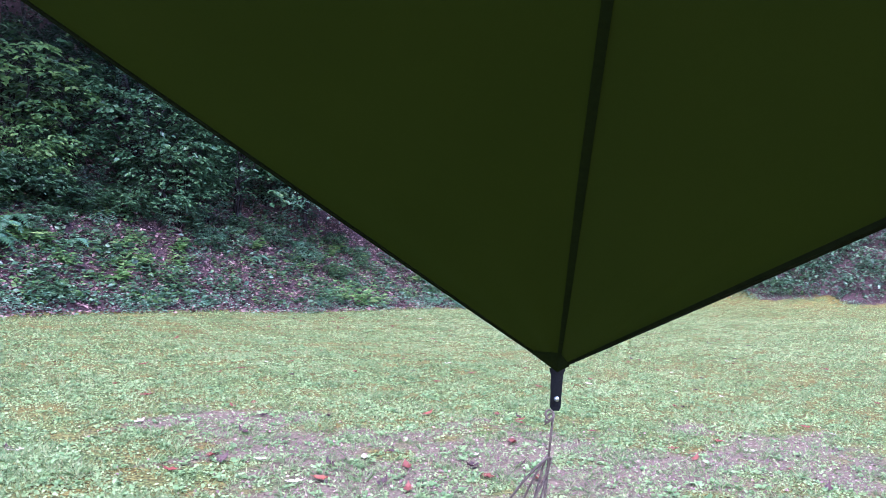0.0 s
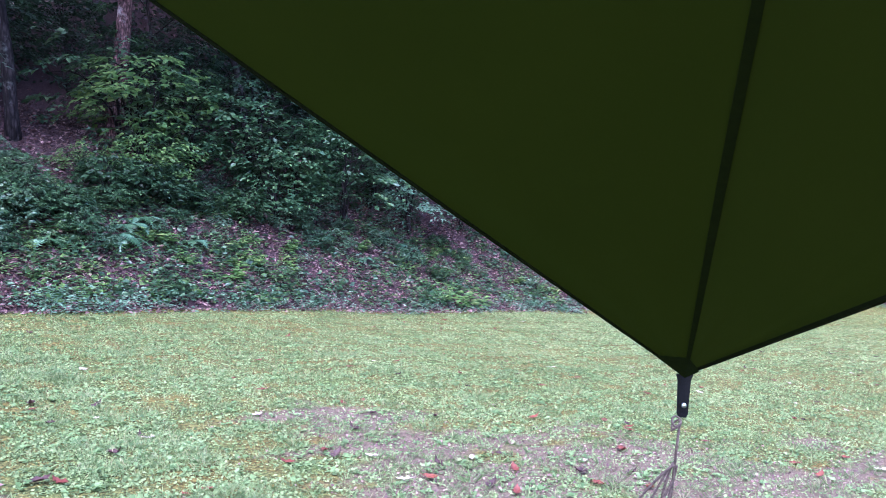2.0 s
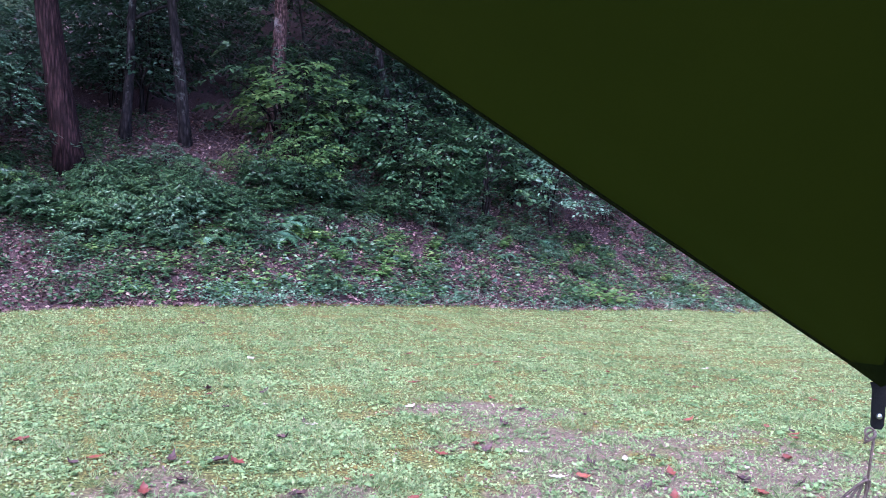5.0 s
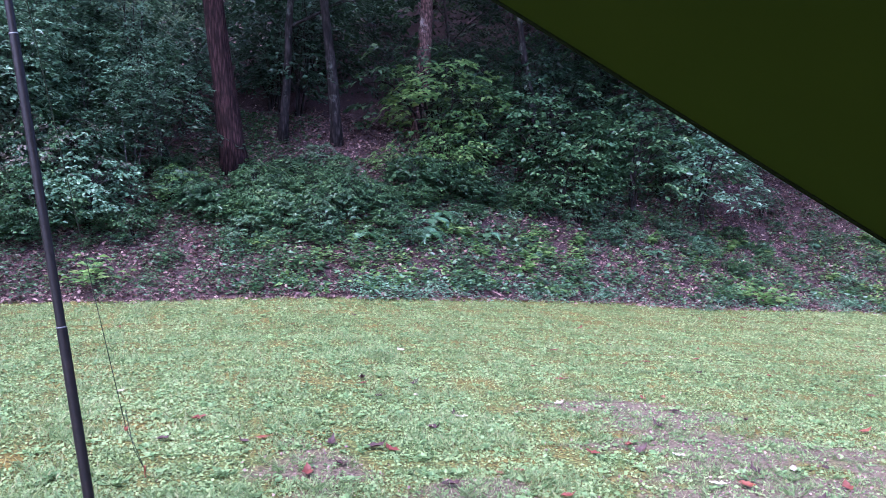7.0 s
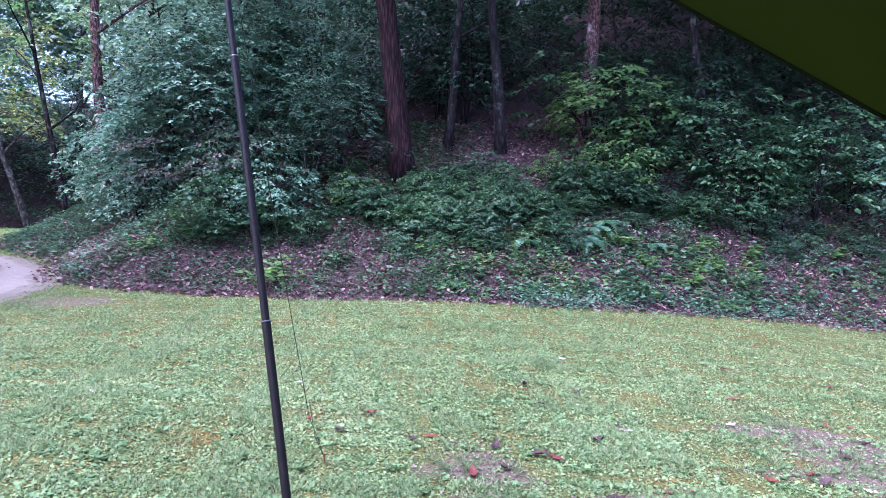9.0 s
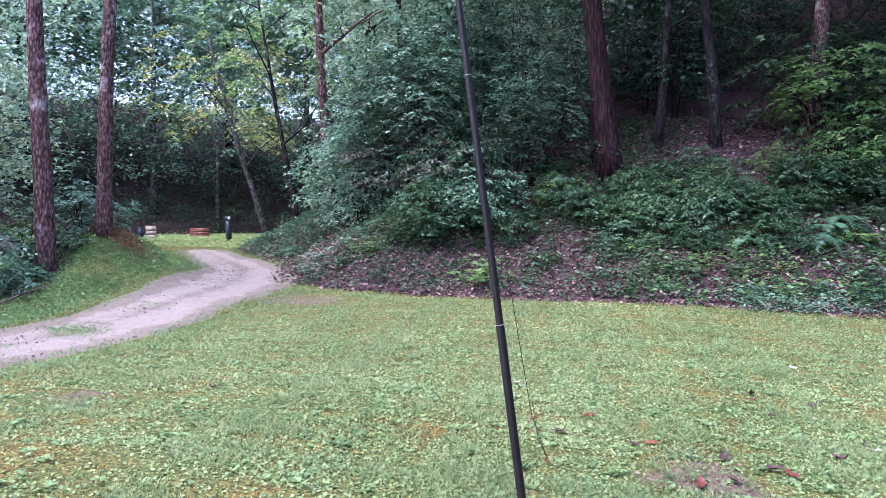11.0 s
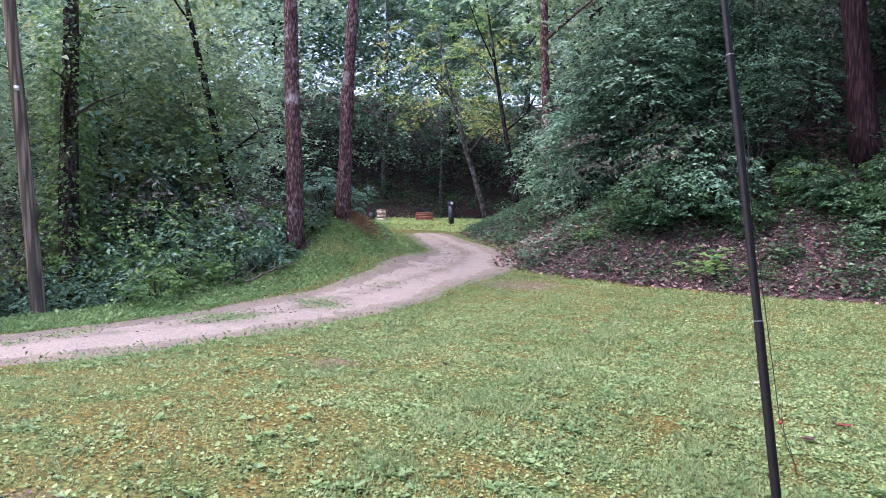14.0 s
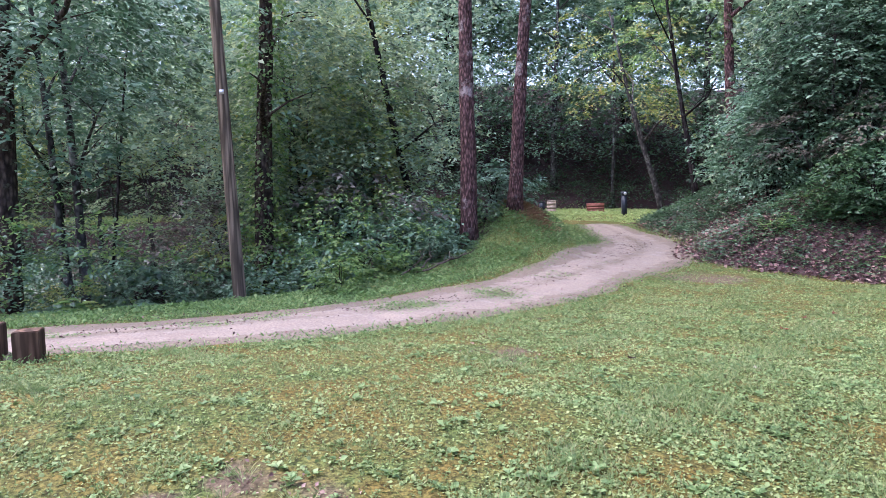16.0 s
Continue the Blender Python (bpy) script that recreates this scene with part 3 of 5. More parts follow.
    loop = part("webbing_loop", bm, WEBBING, tarp, "black folded webbing tab", smooth=False)
    bm = bmesh.new()
    tube(bm, [(0.001, 0.016 - 0.012, -0.088), (0.001, 0.016 - 0.018, -0.088)], [0.0075, 0.0065], 14)
    part("grommet", bm, BRASS, loop, "pale metal eyelet")
    return tagged(tarp, "dark olive green nylon tarp pitched as a low diamond shelter", "tarp")


def cord_line(name, pts, radius, mat, sides=6):
    bm = bmesh.new()
    tube(bm, pts, [radius] * len(pts), sides)
    return bm


def build_corner_line():
    """The brown line that ties the low corner down, with its spare length hung in a coil."""
    line = new("guy_line")
    top = TIP + Vector((-0.008, 0.0, -0.128))
    foot = Vector((0.30, 2.42, land_at(0.30, 2.42)))
    line.location = foot
    pts = [(top - foot).lerp(Vector((0, 0, 0.02)), t / 10) for t in range(11)]
    part("cord", cord_line("cord", pts, 0.0036, CORD), CORD, line)
    bm = bmesh.new()
    for k in range(3):
        tube(bm, [(top - foot) + Vector((0.012 * math.cos(a) - 0.010, 0.010 * math.sin(a), -0.005 - 0.008 * k + 0.012 * math.sin(a + k))) for a in (2 * math.pi * i / 12 for i in range(13))], [0.003] * 13, 6)
    part("knot", bm, CORD, line)
    start = (top - foot).lerp(Vector((0, 0, 0)), 0.13)
    bm = bmesh.new()
    for k, (wide, deep, lean) in enumerate(((0.034, 0.24, -0.120), (0.026, 0.30, -0.085), (0.016, 0.34, -0.045))):
        loop = []
        for i in range(21):
            a = 2 * math.pi * i / 20
            loop.append(start + Vector((lean * (1 - math.cos(a)) * 0.6 + wide * math.sin(a), 0.01 * k + 0.012 * math.sin(2 * a), -deep * (1 - math.cos(a)) * 0.5)))
        tube(bm, loop, [0.0036] * 21, 6, cap=False)
    part("spare_coil", bm, CORD, line, "loops of spare brown cord")
    bm = bmesh.new()
    tube(bm, [(0.02, 0.03, 0.06), (0, 0, 0.02), (-0.03, -0.06, -0.12)], [0.005, 0.005, 0.003], 8)
    part("peg", bm, POLE_RING, line, "thin metal ground peg")
    return tagged(line, "brown cord staking the tarp corner, spare loops hanging", "guy line")


def build_tarp_pole():
    """A leaning pole of three black tubes with pale ferrules."""
    foot = Vector((-2.309, 1.494, 0.0))
    foot.z = land_at(foot.x, foot.y)
    low, high = Vector((-2.482, 1.486, 1.031)), Vector((-2.646, 1.478, 1.991))
    pole = new("tarp_pole")
    pole.location = foot
    runs = [(Vector((0, 0, -0.02)), low - foot, 0.0165), (low - foot, high - foot, 0.0145), (high - foot, POLE_TOP - foot, 0.0125)]
    for a, b, r in runs:
        bm = bmesh.new()
        tube(bm, [a.lerp(b, t / 6) for t in range(7)], [r] * 7, 14, cap=False)
        part("tube", bm, POLE_BLACK, pole)
    for p, r, d in ((low - foot, 0.0172, (low - foot)), (high - foot, 0.0150, (high - low))):
        d = d.normalized()
        bm = bmesh.new()
        tube(bm, [p - d * 0.002, p + d * 0.002], [r, r], 14)
        part("ferrule", bm, POLE_RING, pole, "pale metal ferrule")
    bm = bmesh.new()
    tube(bm, [Vector((0, 0, 0.03)), Vector((0, 0, -0.03))], [0.02, 0.014], 12)
    part("rubber_foot", bm, WEBBING, pole)
    return tagged(pole, "thin black sectioned pole leaning under the tarp corner", "pole")


def build_pole_line():
    """The thin doubled line that stays the pole."""
    stake = Vector((-3.457, 2.559, 0.0))
    stake.z = land_at(stake.x, stake.y)
    line = new("guy_line")
    line.location = stake
    bead = Vector((-3.486, 2.479, 0.26)) - stake
    top = POLE_TOP - stake
    tie = Vector((0, 0, 0.05))
    part("cord", cord_line("cord", [top.lerp(bead, t / 12) + Vector((0, 0, -0.05 * math.sin(math.pi * t / 12))) for t in range(13)], 0.0020, GREEN_CORD), GREEN_CORD, line)
    bm = bmesh.new()
    tube(bm, [bead, bead.lerp(tie, 0.5) + Vector((0.008, 0, 0)), tie], [0.0019] * 3, 6)
    tube(bm, [bead + Vector((0, 0, 0.10)), bead.lerp(tie, 0.5) + Vector((-0.014, 0, 0)), tie], [0.0019] * 3, 6)
    part("cord", bm, GREEN_CORD, line)
    bm = bmesh.new()
    box(bm, (0.022, 0.012, 0.022), bead, 0.003)
    part("line_runner", bm, RED_BEAD, line, "small red line tightener")
    bm = bmesh.new()
    tube(bm, [(0.015, -0.01, 0.075), (0, 0, 0.06), (0, 0.005, 0.0), (0, 0.03, -0.12)], [0.004, 0.005, 0.005, 0.003], 8)
    part("peg", bm, RED_BEAD, line, "orange-red ground peg")
    return tagged(line, "thin green line from pole top to a red peg", "guy line")


build_tarp()
build_corner_line()
build_tarp_pole()
build_pole_line()


# ---- roadside timber ----
def build_utility_pole():
    base = Vector((-11.93, -2.84, 0))
    base.z = land_at(base.x, base.y) - 0.1
    top = base + (Vector((-12.05, -3.02, 4.35)) - Vector((-11.93, -2.84, -0.03))) * 1.75
    ob = new("utility_pole")
    ob.location = base
    bm = bmesh.new()
    pts = [(top - base) * (i / 14) for i in range(15)]
    tube(bm, pts, [0.102 - 0.028 * i / 14 for i in range(15)], 16, cap=False)
    part("shaft", bm, POLE_WOOD, ob)
    bm = bmesh.new()
    c = (top - base) * 0.455 + Vector((0.094, 0.01, 0))
    box(bm, (0.006, 0.07, 0.07), c, 0.002)
    part("marker_tag", bm, BRASS, ob, "small pale square tag")
    return tagged(ob, "weathered grey-brown round wooden utility pole in the verge", "utility pole")


def timber_post(x, y, size, height, turn, label):
    z = land_at(x, y)
    ob = new("timber_post")
    ob.location = (x, y, z)
    bm = bmesh.new()
    box(bm, (size, size, height + 0.3), (0, 0, height / 2 - 0.15), 0.008, turn)
    for v in bm.verts:
        v.co.x += 0.004 * math.sin(v.co.z * 17)
    part("post", bm, TIMBER, ob, smooth=False)
    return tagged(ob, label, "post")


build_utility_pole()
timber_post(-6.46, -3.40, 0.20, 0.26, radians(12), "short square brown timber post beside the road")
timber_post(-6.62, -3.78, 0.20, 0.30, radians(12), "short square brown timber post beside the road")


def far_box(name, x, y, size, mat, label, category, slats=3):
    """A low box-like seat or fire ring of boards on the far lawn."""
    ob = new(name)
    ob.location = (x, y, land_at(x, y))
    ob.rotation_euler.z = radians(75)
    w, d, h = size
    for k in range(slats):
        bm = bmesh.new()
        box(bm, (w, 0.05, h / slats - 0.004), (0, -d / 2, h * (k + 0.5) / slats), 0.006)
        part("board", bm, mat, ob)
    for s in (-1, 1):
        bm = bmesh.new()
        box(bm, (0.06, d, h), (s * (w / 2 - 0.03), 0, h / 2), 0.006)
        part("side_panel", bm, mat, ob)
    bm = bmesh.new()
    box(bm, (w, d, 0.05), (0, 0.05, h + 0.02), 0.006)
    part("top_board", bm, mat, ob)
    return tagged(ob, label, category)


RED_WOOD = plain_material("red_brown_stained_boards", (0.16, 0.055, 0.035), (0.28, 0.10, 0.07), 12, 0.7)
PALE_WOOD = plain_material("pale_weathered_boards", (0.30, 0.22, 0.17), (0.45, 0.35, 0.28), 12, 0.75)
PEDESTAL_PAINT = plain_material("blue_black_painted_metal", (0.012, 0.016, 0.026), (0.03, 0.036, 0.05), 20, 0.5)
METER_GLASS = plain_material("pale_meter_face", (0.45, 0.45, 0.44), (0.65, 0.65, 0.63), 20, 0.3)
far_box("bench", -30.6, 7.95, (0.72, 0.5, 0.32), RED_WOOD, "low red-brown wooden bench on the far lawn", "bench")
far_box("wooden_box", -30.1, 6.0, (0.36, 0.40, 0.44), PALE_WOOD, "pale weathered wooden box on the far lawn", "box")


def build_bin(x, y):
    """A small dark bin beside the pale box."""
    ob = new("litter_bin")
    ob.location = (x, y, land_at(x, y))
    bm = bmesh.new()
    tube(bm, [(0, 0, 0.0), (0, 0, 0.2), (0, 0, 0.42)], [0.10, 0.115, 0.125], 16)
    part("drum", bm, PEDESTAL_PAINT, ob)
    bm = bmesh.new()
    tube(bm, [(0, 0, 0.41), (0, 0, 0.44)], [0.135, 0.135], 16)
    part("rim", bm, PEDESTAL_PAINT, ob)
    return tagged(ob, "small dark metal bin on the far lawn", "bin")


def build_pedestal(x, y):
    ob = new("power_pedestal")
    ob.location = (x, y, land_at(x, y))
    bm = bmesh.new()
    box(bm, (0.2, 0.16, 0.78), (0, 0, 0.34), 0.012)
    part("housing", bm, PEDESTAL_PAINT, ob)
    bm = bmesh.new()
    box(bm, (0.24, 0.2, 0.14), (0, 0, 0.80), 0.02)
    cap = part("hood", bm, PEDESTAL_PAINT, ob)
    bm = bmesh.new()
    tube(bm, [(0.115, 0, 0.80), (0.135, 0, 0.80)], [0.06, 0.05], 14)
    part("meter", bm, METER_GLASS, cap, "pale round meter face")
    return tagged(ob, "dark campsite power pedestal with a pale meter", "power pedestal")


build_bin(-30.1, 5.62)
build_pedestal(-26.6, 7.9)


# ---- plants ----
def foliage_mesh(name, seed, radius, height, low, clumps, per, leaf, flat=0.75, hollow=0.45, aspect=0.55):
    """Leaves in flattened sprays that fill the outer part of a lobed crown. Origin at the foot of the plant."""
    rng = np.random.default_rng(seed)
    lob = rng.uniform(0, 2 * np.pi, 3)
    az = rng.uniform(0, 2 * np.pi, clumps)
    u = rng.uniform(-0.75, 1, clumps)
    rr = np.sqrt(1 - np.clip(u, -1, 1) ** 2)
    depth = hollow + (1 - hollow) * rng.uniform(0, 1, clumps) ** 0.45
    edge = 1 + 0.24 * np.sin(3 * az + lob[0]) + 0.18 * np.sin(5 * az + lob[1] + 4 * u) + rng.normal(0, 0.16, clumps)
    cx = radius * edge * rr * np.cos(az) * depth
    cy = radius * edge * rr * np.sin(az) * depth
    half = (height - low) / 2
    cz = low + half + half * u * depth * (1 + 0.12 * np.sin(2 * az + lob[2]))
    n = clumps * per
    k = np.repeat(np.arange(clumps), per)
    reach = radius * rng.uniform(0.16, 0.36, clumps)
    rise = rng.normal(-0.12, 0.25, clumps)
    twig = az[k] + np.tile(np.arange(per) % 3 - 1, clumps) * 0.62 + rng.normal(0, 0.16, n)
    along = rng.uniform(0.1, 1.0, n) ** 0.8
    hand = np.where(rng.uniform(0, 1, n) < 0.5, -1.0, 1.0)
    tx, ty = np.cos(twig), np.sin(twig)
    run = along * reach[k]
    drop = run * rise[k] - 0.45 * run * along + rng.normal(0, 0.012, n) * radius
    pos = np.stack([cx[k] + tx * run, cy[k] + ty * run, cz[k] + drop], 1)
    lead = twig + hand * rng.uniform(0.35, 1.15, n)
    ahead = np.stack([np.cos(lead), np.sin(lead), rng.normal(-0.22, 0.22, n)], 1)
    nor = np.stack([0.35 * tx, 0.35 * ty, np.ones(n)], 1) + rng.normal(0, 0.75 * (1 - flat) + 0.08, (n, 3))
    le = leaf * rng.uniform(0.6, 1.35, n)
    return blades(name, pos, ahead, nor, le, le * aspect * rng.uniform(0.8, 1.2, n))


def stems_mesh(seed, radius, height, count, thick):
    rng = np.random.default_rng(seed)
    bm = bmesh.new()
    for _ in range(count):
        a, lean = rng.uniform(0, 2 * np.pi), rng.uniform(0.1, 0.75)
        top = Vector((radius * lean * math.cos(a), radius * lean * math.sin(a), height * rng.uniform(0.6, 0.95)))
        pts = [Vector((0.04 * math.cos(a), 0.04 * math.sin(a), -0.15)) if i == 0 else top * (i / 6) + Vector(rng.normal(0, 0.04, 3)) * (i > 0) + Vector((0, 0, 0.12 * height * math.sin(math.pi * i / 6))) for i in range(7)]
        tube(bm, pts, [thick * (1 - 0.8 * i / 6) for i in range(7)], 5, cap=False)
        for j in (3, 4, 5):
            b = a + rng.uniform(-1.2, 1.2)
            tip = pts[j] + Vector((math.cos(b), math.sin(b), rng.uniform(0.0, 0.6))) * radius * 0.45
            tube(bm, [pts[j], pts[j].lerp(tip, 0.5) + Vector((0, 0, 0.05)), tip], [thick * 0.45, thick * 0.3, thick * 0.12], 4, cap=False)
    return bm


def make_shrub(seed, radius, height, low, clumps, per, leaf, mat, label, flat=0.75, bark=None, group="woodland shrubs"):
    ob = new("shrub")
    part("stem_frame", stems_mesh(seed, radius, height, 6, 0.022 * radius), bark or BARK_DARK, ob)
    link_mesh("foliage", foliage_mesh("foliage", seed + 1, radius, height, low, clumps, per, leaf, flat), mat, ob)
    return tagged(ob, label, "shrub", group)


def make_herb(seed, radius, height, stalks, leaf, mat, label):
    """A clump of leafy stalks, each with a loose whorl of broad leaves."""
    r = np.random.default_rng(seed)
    ob = new("herb")
    pos, ahead, nor = [], [], []
    for _ in range(stalks):
        a, q = r.uniform(0, 6.28), radius * math.sqrt(r.uniform(0, 1))
        top = Vector((q * math.cos(a), q * math.sin(a), height * r.uniform(0.35, 1.0)))
        root = top * 0.5
        root.z = -0.05
        for k in range(7):
            b = k * 2.4 + r.uniform(0, 0.6)
            s = 1.0 - 0.11 * k
            pos.append(root.lerp(top, s))
            ahead.append((math.cos(b), math.sin(b), r.uniform(-0.15, 0.4)))
            nor.append((r.normal(0, 0.3), r.normal(0, 0.3), 1.0))
    n = len(pos)
    le = leaf * r.uniform(0.6, 1.25, n)
    link_mesh("foliage", blades("foliage", np.array([tuple(p) for p in pos]), np.array(ahead), np.array(nor), le, le * r.uniform(0.45, 0.7, n)), mat, ob)
    return tagged(ob, label, "herb", "bank herbs")


def make_fern(seed, label):
    """A tuft of arching fronds with paired leaflets."""
    r = np.random.default_rng(seed)
    ob = new("fern")
    for k in range(9):
        a = k * 0.70 + r.uniform(-0.2, 0.2)
        length = r.uniform(0.45, 0.75)
        out = Vector((math.cos(a), math.sin(a), 0))
        pts = [out * length * s + Vector((0, 0, length * (1.05 * s - 1.15 * s * s))) for s in (i / 14 for i in range(15))]
        bm = bmesh.new()
        spine = [bm.verts.new(q) for q in pts]
        for i in range(2, 15):
            q = (pts[i] - pts[i - 1]).normalized()
            w = q.cross(Vector((0, 0, 1))).normalized()
            size = 0.17 * math.sin(0.5 + 2.5 * (i - 2) / 12) + 0.02
            for e in (-1, 1):
                tip = bm.verts.new(pts[i] + (w * e + q * 0.35) * size + Vector((0, 0, -0.12 * size)))
                back = bm.verts.new(pts[i] + (w * e * 0.45 - q * 0.10) * size)
                bm.faces.new((spine[i - 1], back, tip))
                bm.faces.new((spine[i - 1], tip, spine[i]))
        part("frond", bm, LEAF_COOL if k % 2 else LEAF_MID, ob, smooth=False)
    return tagged(ob, label, "fern", "bank ferns")


def make_sapling(seed, mat, label):
    ob = new("sapling")
    part("stem_frame", stems_mesh(seed, 1.2, 5.6, 3, 0.032), BARK_GREY, ob)
    link_mesh("foliage", foliage_mesh("foliage", seed + 1, 1.55, 6.2, 1.3, 170, 14, 0.135, 0.72, 0.35), mat, ob)
    return tagged(ob, label, "sapling", "woodland saplings")


def put(ob, x, y, scale=1.0, turn=0.0, sink=0.05, first=False, tall=1.0):
    m = Matrix.Translation((x, y, land_at(x, y) - sink)) @ Matrix.Rotation(turn, 4, "Z") @ Matrix.Diagonal((scale, scale, scale * tall, 1))
    if first:
        ob.matrix_basis = m
        return ob
    return copy_thing(ob, m @ Matrix.Diagonal((1 / ob.scale.x, 1 / ob.scale.y, 1 / ob.scale.z, 1)))


class Stock:
    """One plant of a kind, placed first and then copied."""

    def __init__(self, ob):
        self.ob, self.used = ob, False

    def put(self, *args, **kw):
        got = put(self.ob, *args, first=not self.used, **kw)
        self.used = True
        return got


SHRUBS = {
    "mid": Stock(make_shrub(11, 1.0, 1.8, 0.0, 120, 15, 0.115, LEAF_MID, "leafy mid-green understory shrub on the wooded slope")),
    "cool": Stock(make_shrub(21, 1.0, 1.8, 0.0, 120, 15, 0.105, LEAF_COOL, "dense cool-green broadleaf shrub of the woodland edge")),
    "light": Stock(make_shrub(31, 1.0, 1.6, 0.05, 110, 15, 0.12, LEAF_LIGHT, "light green layered shrub of the woodland edge")),
    "dark": Stock(make_shrub(41, 1.0, 1.9, 0.1, 95, 18, 0.085, LEAF_DEEP_SHADE, "green shrub in the undergrowth, shade put into its leaf colour")),
    "russet": Stock(make_shrub(51, 1.0, 1.7, 0.3, 80, 17, 0.085, LEAF_RUSSET, "thin shrub with greyish russet leaves", bark=BARK_GREY)),
    "yellow": Stock(make_shrub(61, 1.0, 1.8, 0.4, 70, 17, 0.095, LEAF_YELLOW, "shrub with leaves turning yellow")),
    "cool_big": Stock(make_shrub(22, 1.0, 1.9, 0.1, 190, 17, 0.080, LEAF_COOL, "large dense cool-green bush hanging over the bank")),
    "mid_big": Stock(make_shrub(12, 1.0, 1.9, 0.1, 110, 15, 0.105, LEAF_MID, "large leafy mid-green bush on the wooded slope")),
    "light_big": Stock(make_shrub(32, 1.0, 1.8, 0.3, 84, 14, 0.125, LEAF_LIGHT, "large green layered bush on the wooded slope", 0.9)),
    "sap_shaded": Stock(make_sapling(141, LEAF_DEEP_SHADE, "sapling under the hillside trees, shade put into its leaf colour")),
    # under_mid and under_cool have the bank's shade in their leaf colour
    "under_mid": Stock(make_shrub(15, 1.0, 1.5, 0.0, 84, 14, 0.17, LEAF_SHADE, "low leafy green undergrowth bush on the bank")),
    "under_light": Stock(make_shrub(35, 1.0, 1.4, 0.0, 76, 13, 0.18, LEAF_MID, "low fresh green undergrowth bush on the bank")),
    "under_cool": Stock(make_shrub(25, 1.0, 1.5, 0.0, 84, 14, 0.16, LEAF_COOL_SHADED, "low cool-green undergrowth bush on the bank")),
    "brush_cool": Stock(make_shrub(26, 1.0, 1.6, 0.0, 100, 16, 0.135, LEAF_COOL, "tangled cool-green bush in the roadside thicket")),
    "brush_light": Stock(make_shrub(36, 1.0, 1.5, 0.0, 90, 15, 0.145, LEAF_LIGHT, "light green bush in the roadside thicket")),
    "broad": Stock(make_herb(75, 0.42, 0.40, 6, 0.27, LEAF_LIGHT, "large-leaved bright green plant on the leafy bank")),
    "low": Stock(make_herb(71, 0.5, 0.45, 14, 0.13, LEAF_MID, "broadleaf green herb on the leafy bank")),
    "lowlight": Stock(make_herb(81, 0.5, 0.38, 12, 0.15, LEAF_LIGHT, "bright green broadleaf herb on the leafy bank")),
    "lowcool": Stock(make_herb(91, 0.5, 0.36, 22, 0.09, LEAF_COOL, "grey-green herb clump at the foot of the bank")),
    "fern": Stock(make_fern(95, "green fern with arching fronds on the bank")),
    "sap_mid": Stock(make_sapling(101, LEAF_LIGHT, "leafy green sapling in the woodland edge")),
    "sap_light": Stock(make_sapling(111, LEAF_PALE, "light green sapling in the woodland edge")),
    "sap_cool": Stock(make_sapling(121, LEAF_COOL, "cool green sapling in the woodland edge")),
    "sap_yellow": Stock(make_sapling(131, LEAF_YELLOW, "sapling with leaves turning yellow in the woodland edge")),
}


def bank_point(along, d):
    """A place d metres into the hill from the foot of the bank."""
    i = min(int(along), len(BANK) - 2)
    p, q = BANK[i], BANK[i + 1]
    t = (q - p) / np.linalg.norm(q - p)
    c = p + (q - p) * (along - i)
    return c[0] - t[1] * d, c[1] + t[0] * d


def glade(x, y):
    """1 in the open, leaf-strewn gaps about the trunks on the slope."""
    gap = np.hypot(x + 11.2, y - 16.4) < 2.1
    for cx, cy, size in ((-12.3, 12.2, 1.4), (-11.2, 11.1, 1.1), (-13.3, 13.9, 1.2), (-11.4, 14.8, 1.3), (-10.5, 13.6, 1.2)):
        gap = gap | (np.hypot(x - cx, y - cy) < size)
    return gap


def sow(kinds, count, a0, a1, d0, d1, s0, s1, seed):
    r = np.random.default_rng(seed)
    for _ in range(count):
        x, y = bank_point(r.uniform(a0, a1), d0 + (d1 - d0) * r.uniform(0, 1))
        if not (glade(x, y) and d1 > 5):
            SHRUBS[kinds[r.integers(len(kinds))]].put(x, y, r.uniform(s0, s1), r.uniform(0, 6.28), tall=r.uniform(0.8, 1.15))


# herbs and ferns on the open face of the bank
sow(["low", "lowlight", "lowcool", "low"], 90, 8.0, 13.0, 0.3, 3.4, 0.5, 1.1, 1)
sow(["low", "lowlight", "lowcool"], 30, 5.6, 8.6, 1.2, 3.0, 0.5, 1.0, 34)
sow(["low", "lowcool"], 18, 2.6, 5.4, 0.3, 3.0, 0.4, 0.8, 2)
sow(["lowcool"], 60, 8.2, 14.0, -0.1, 0.6, 0.5, 1.0, 3)
sow(["low", "lowlight", "lowcool", "low"], 60, 9.8, 13.2, 0.4, 3.4, 0.5, 1.0, 35)
sow(["broad"], 26, 8.6, 13.2, 1.0, 3.8, 0.5, 1.0, 36)
sow(["fern"], 18, 7.4, 12.0, 1.8, 3.4, 0.55, 0.9, 33)
# shrubs along its crest
sow(["under_mid", "under_cool", "under_light", "under_mid"], 36, 6.4, 9.2, 2.3, 4.8, 0.2, 0.55, 4)
sow(["under_mid", "under_cool", "under_mid", "dark"], 40, 9.0, 13.6, 2.9, 5.4, 0.35, 0.7, 44)
sow(["cool", "mid", "cool"], 16, 3.6, 6.8, 3.0, 5.0, 0.6, 0.95, 5)
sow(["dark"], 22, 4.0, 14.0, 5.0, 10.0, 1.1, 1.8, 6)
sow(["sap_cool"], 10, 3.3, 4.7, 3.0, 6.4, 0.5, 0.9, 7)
sow(["sap_cool", "sap_shaded", "sap_shaded"], 12, 4.7, 5.8, 3.2, 6.6, 0.5, 0.9, 47)
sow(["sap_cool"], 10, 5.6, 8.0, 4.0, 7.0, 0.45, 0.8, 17)
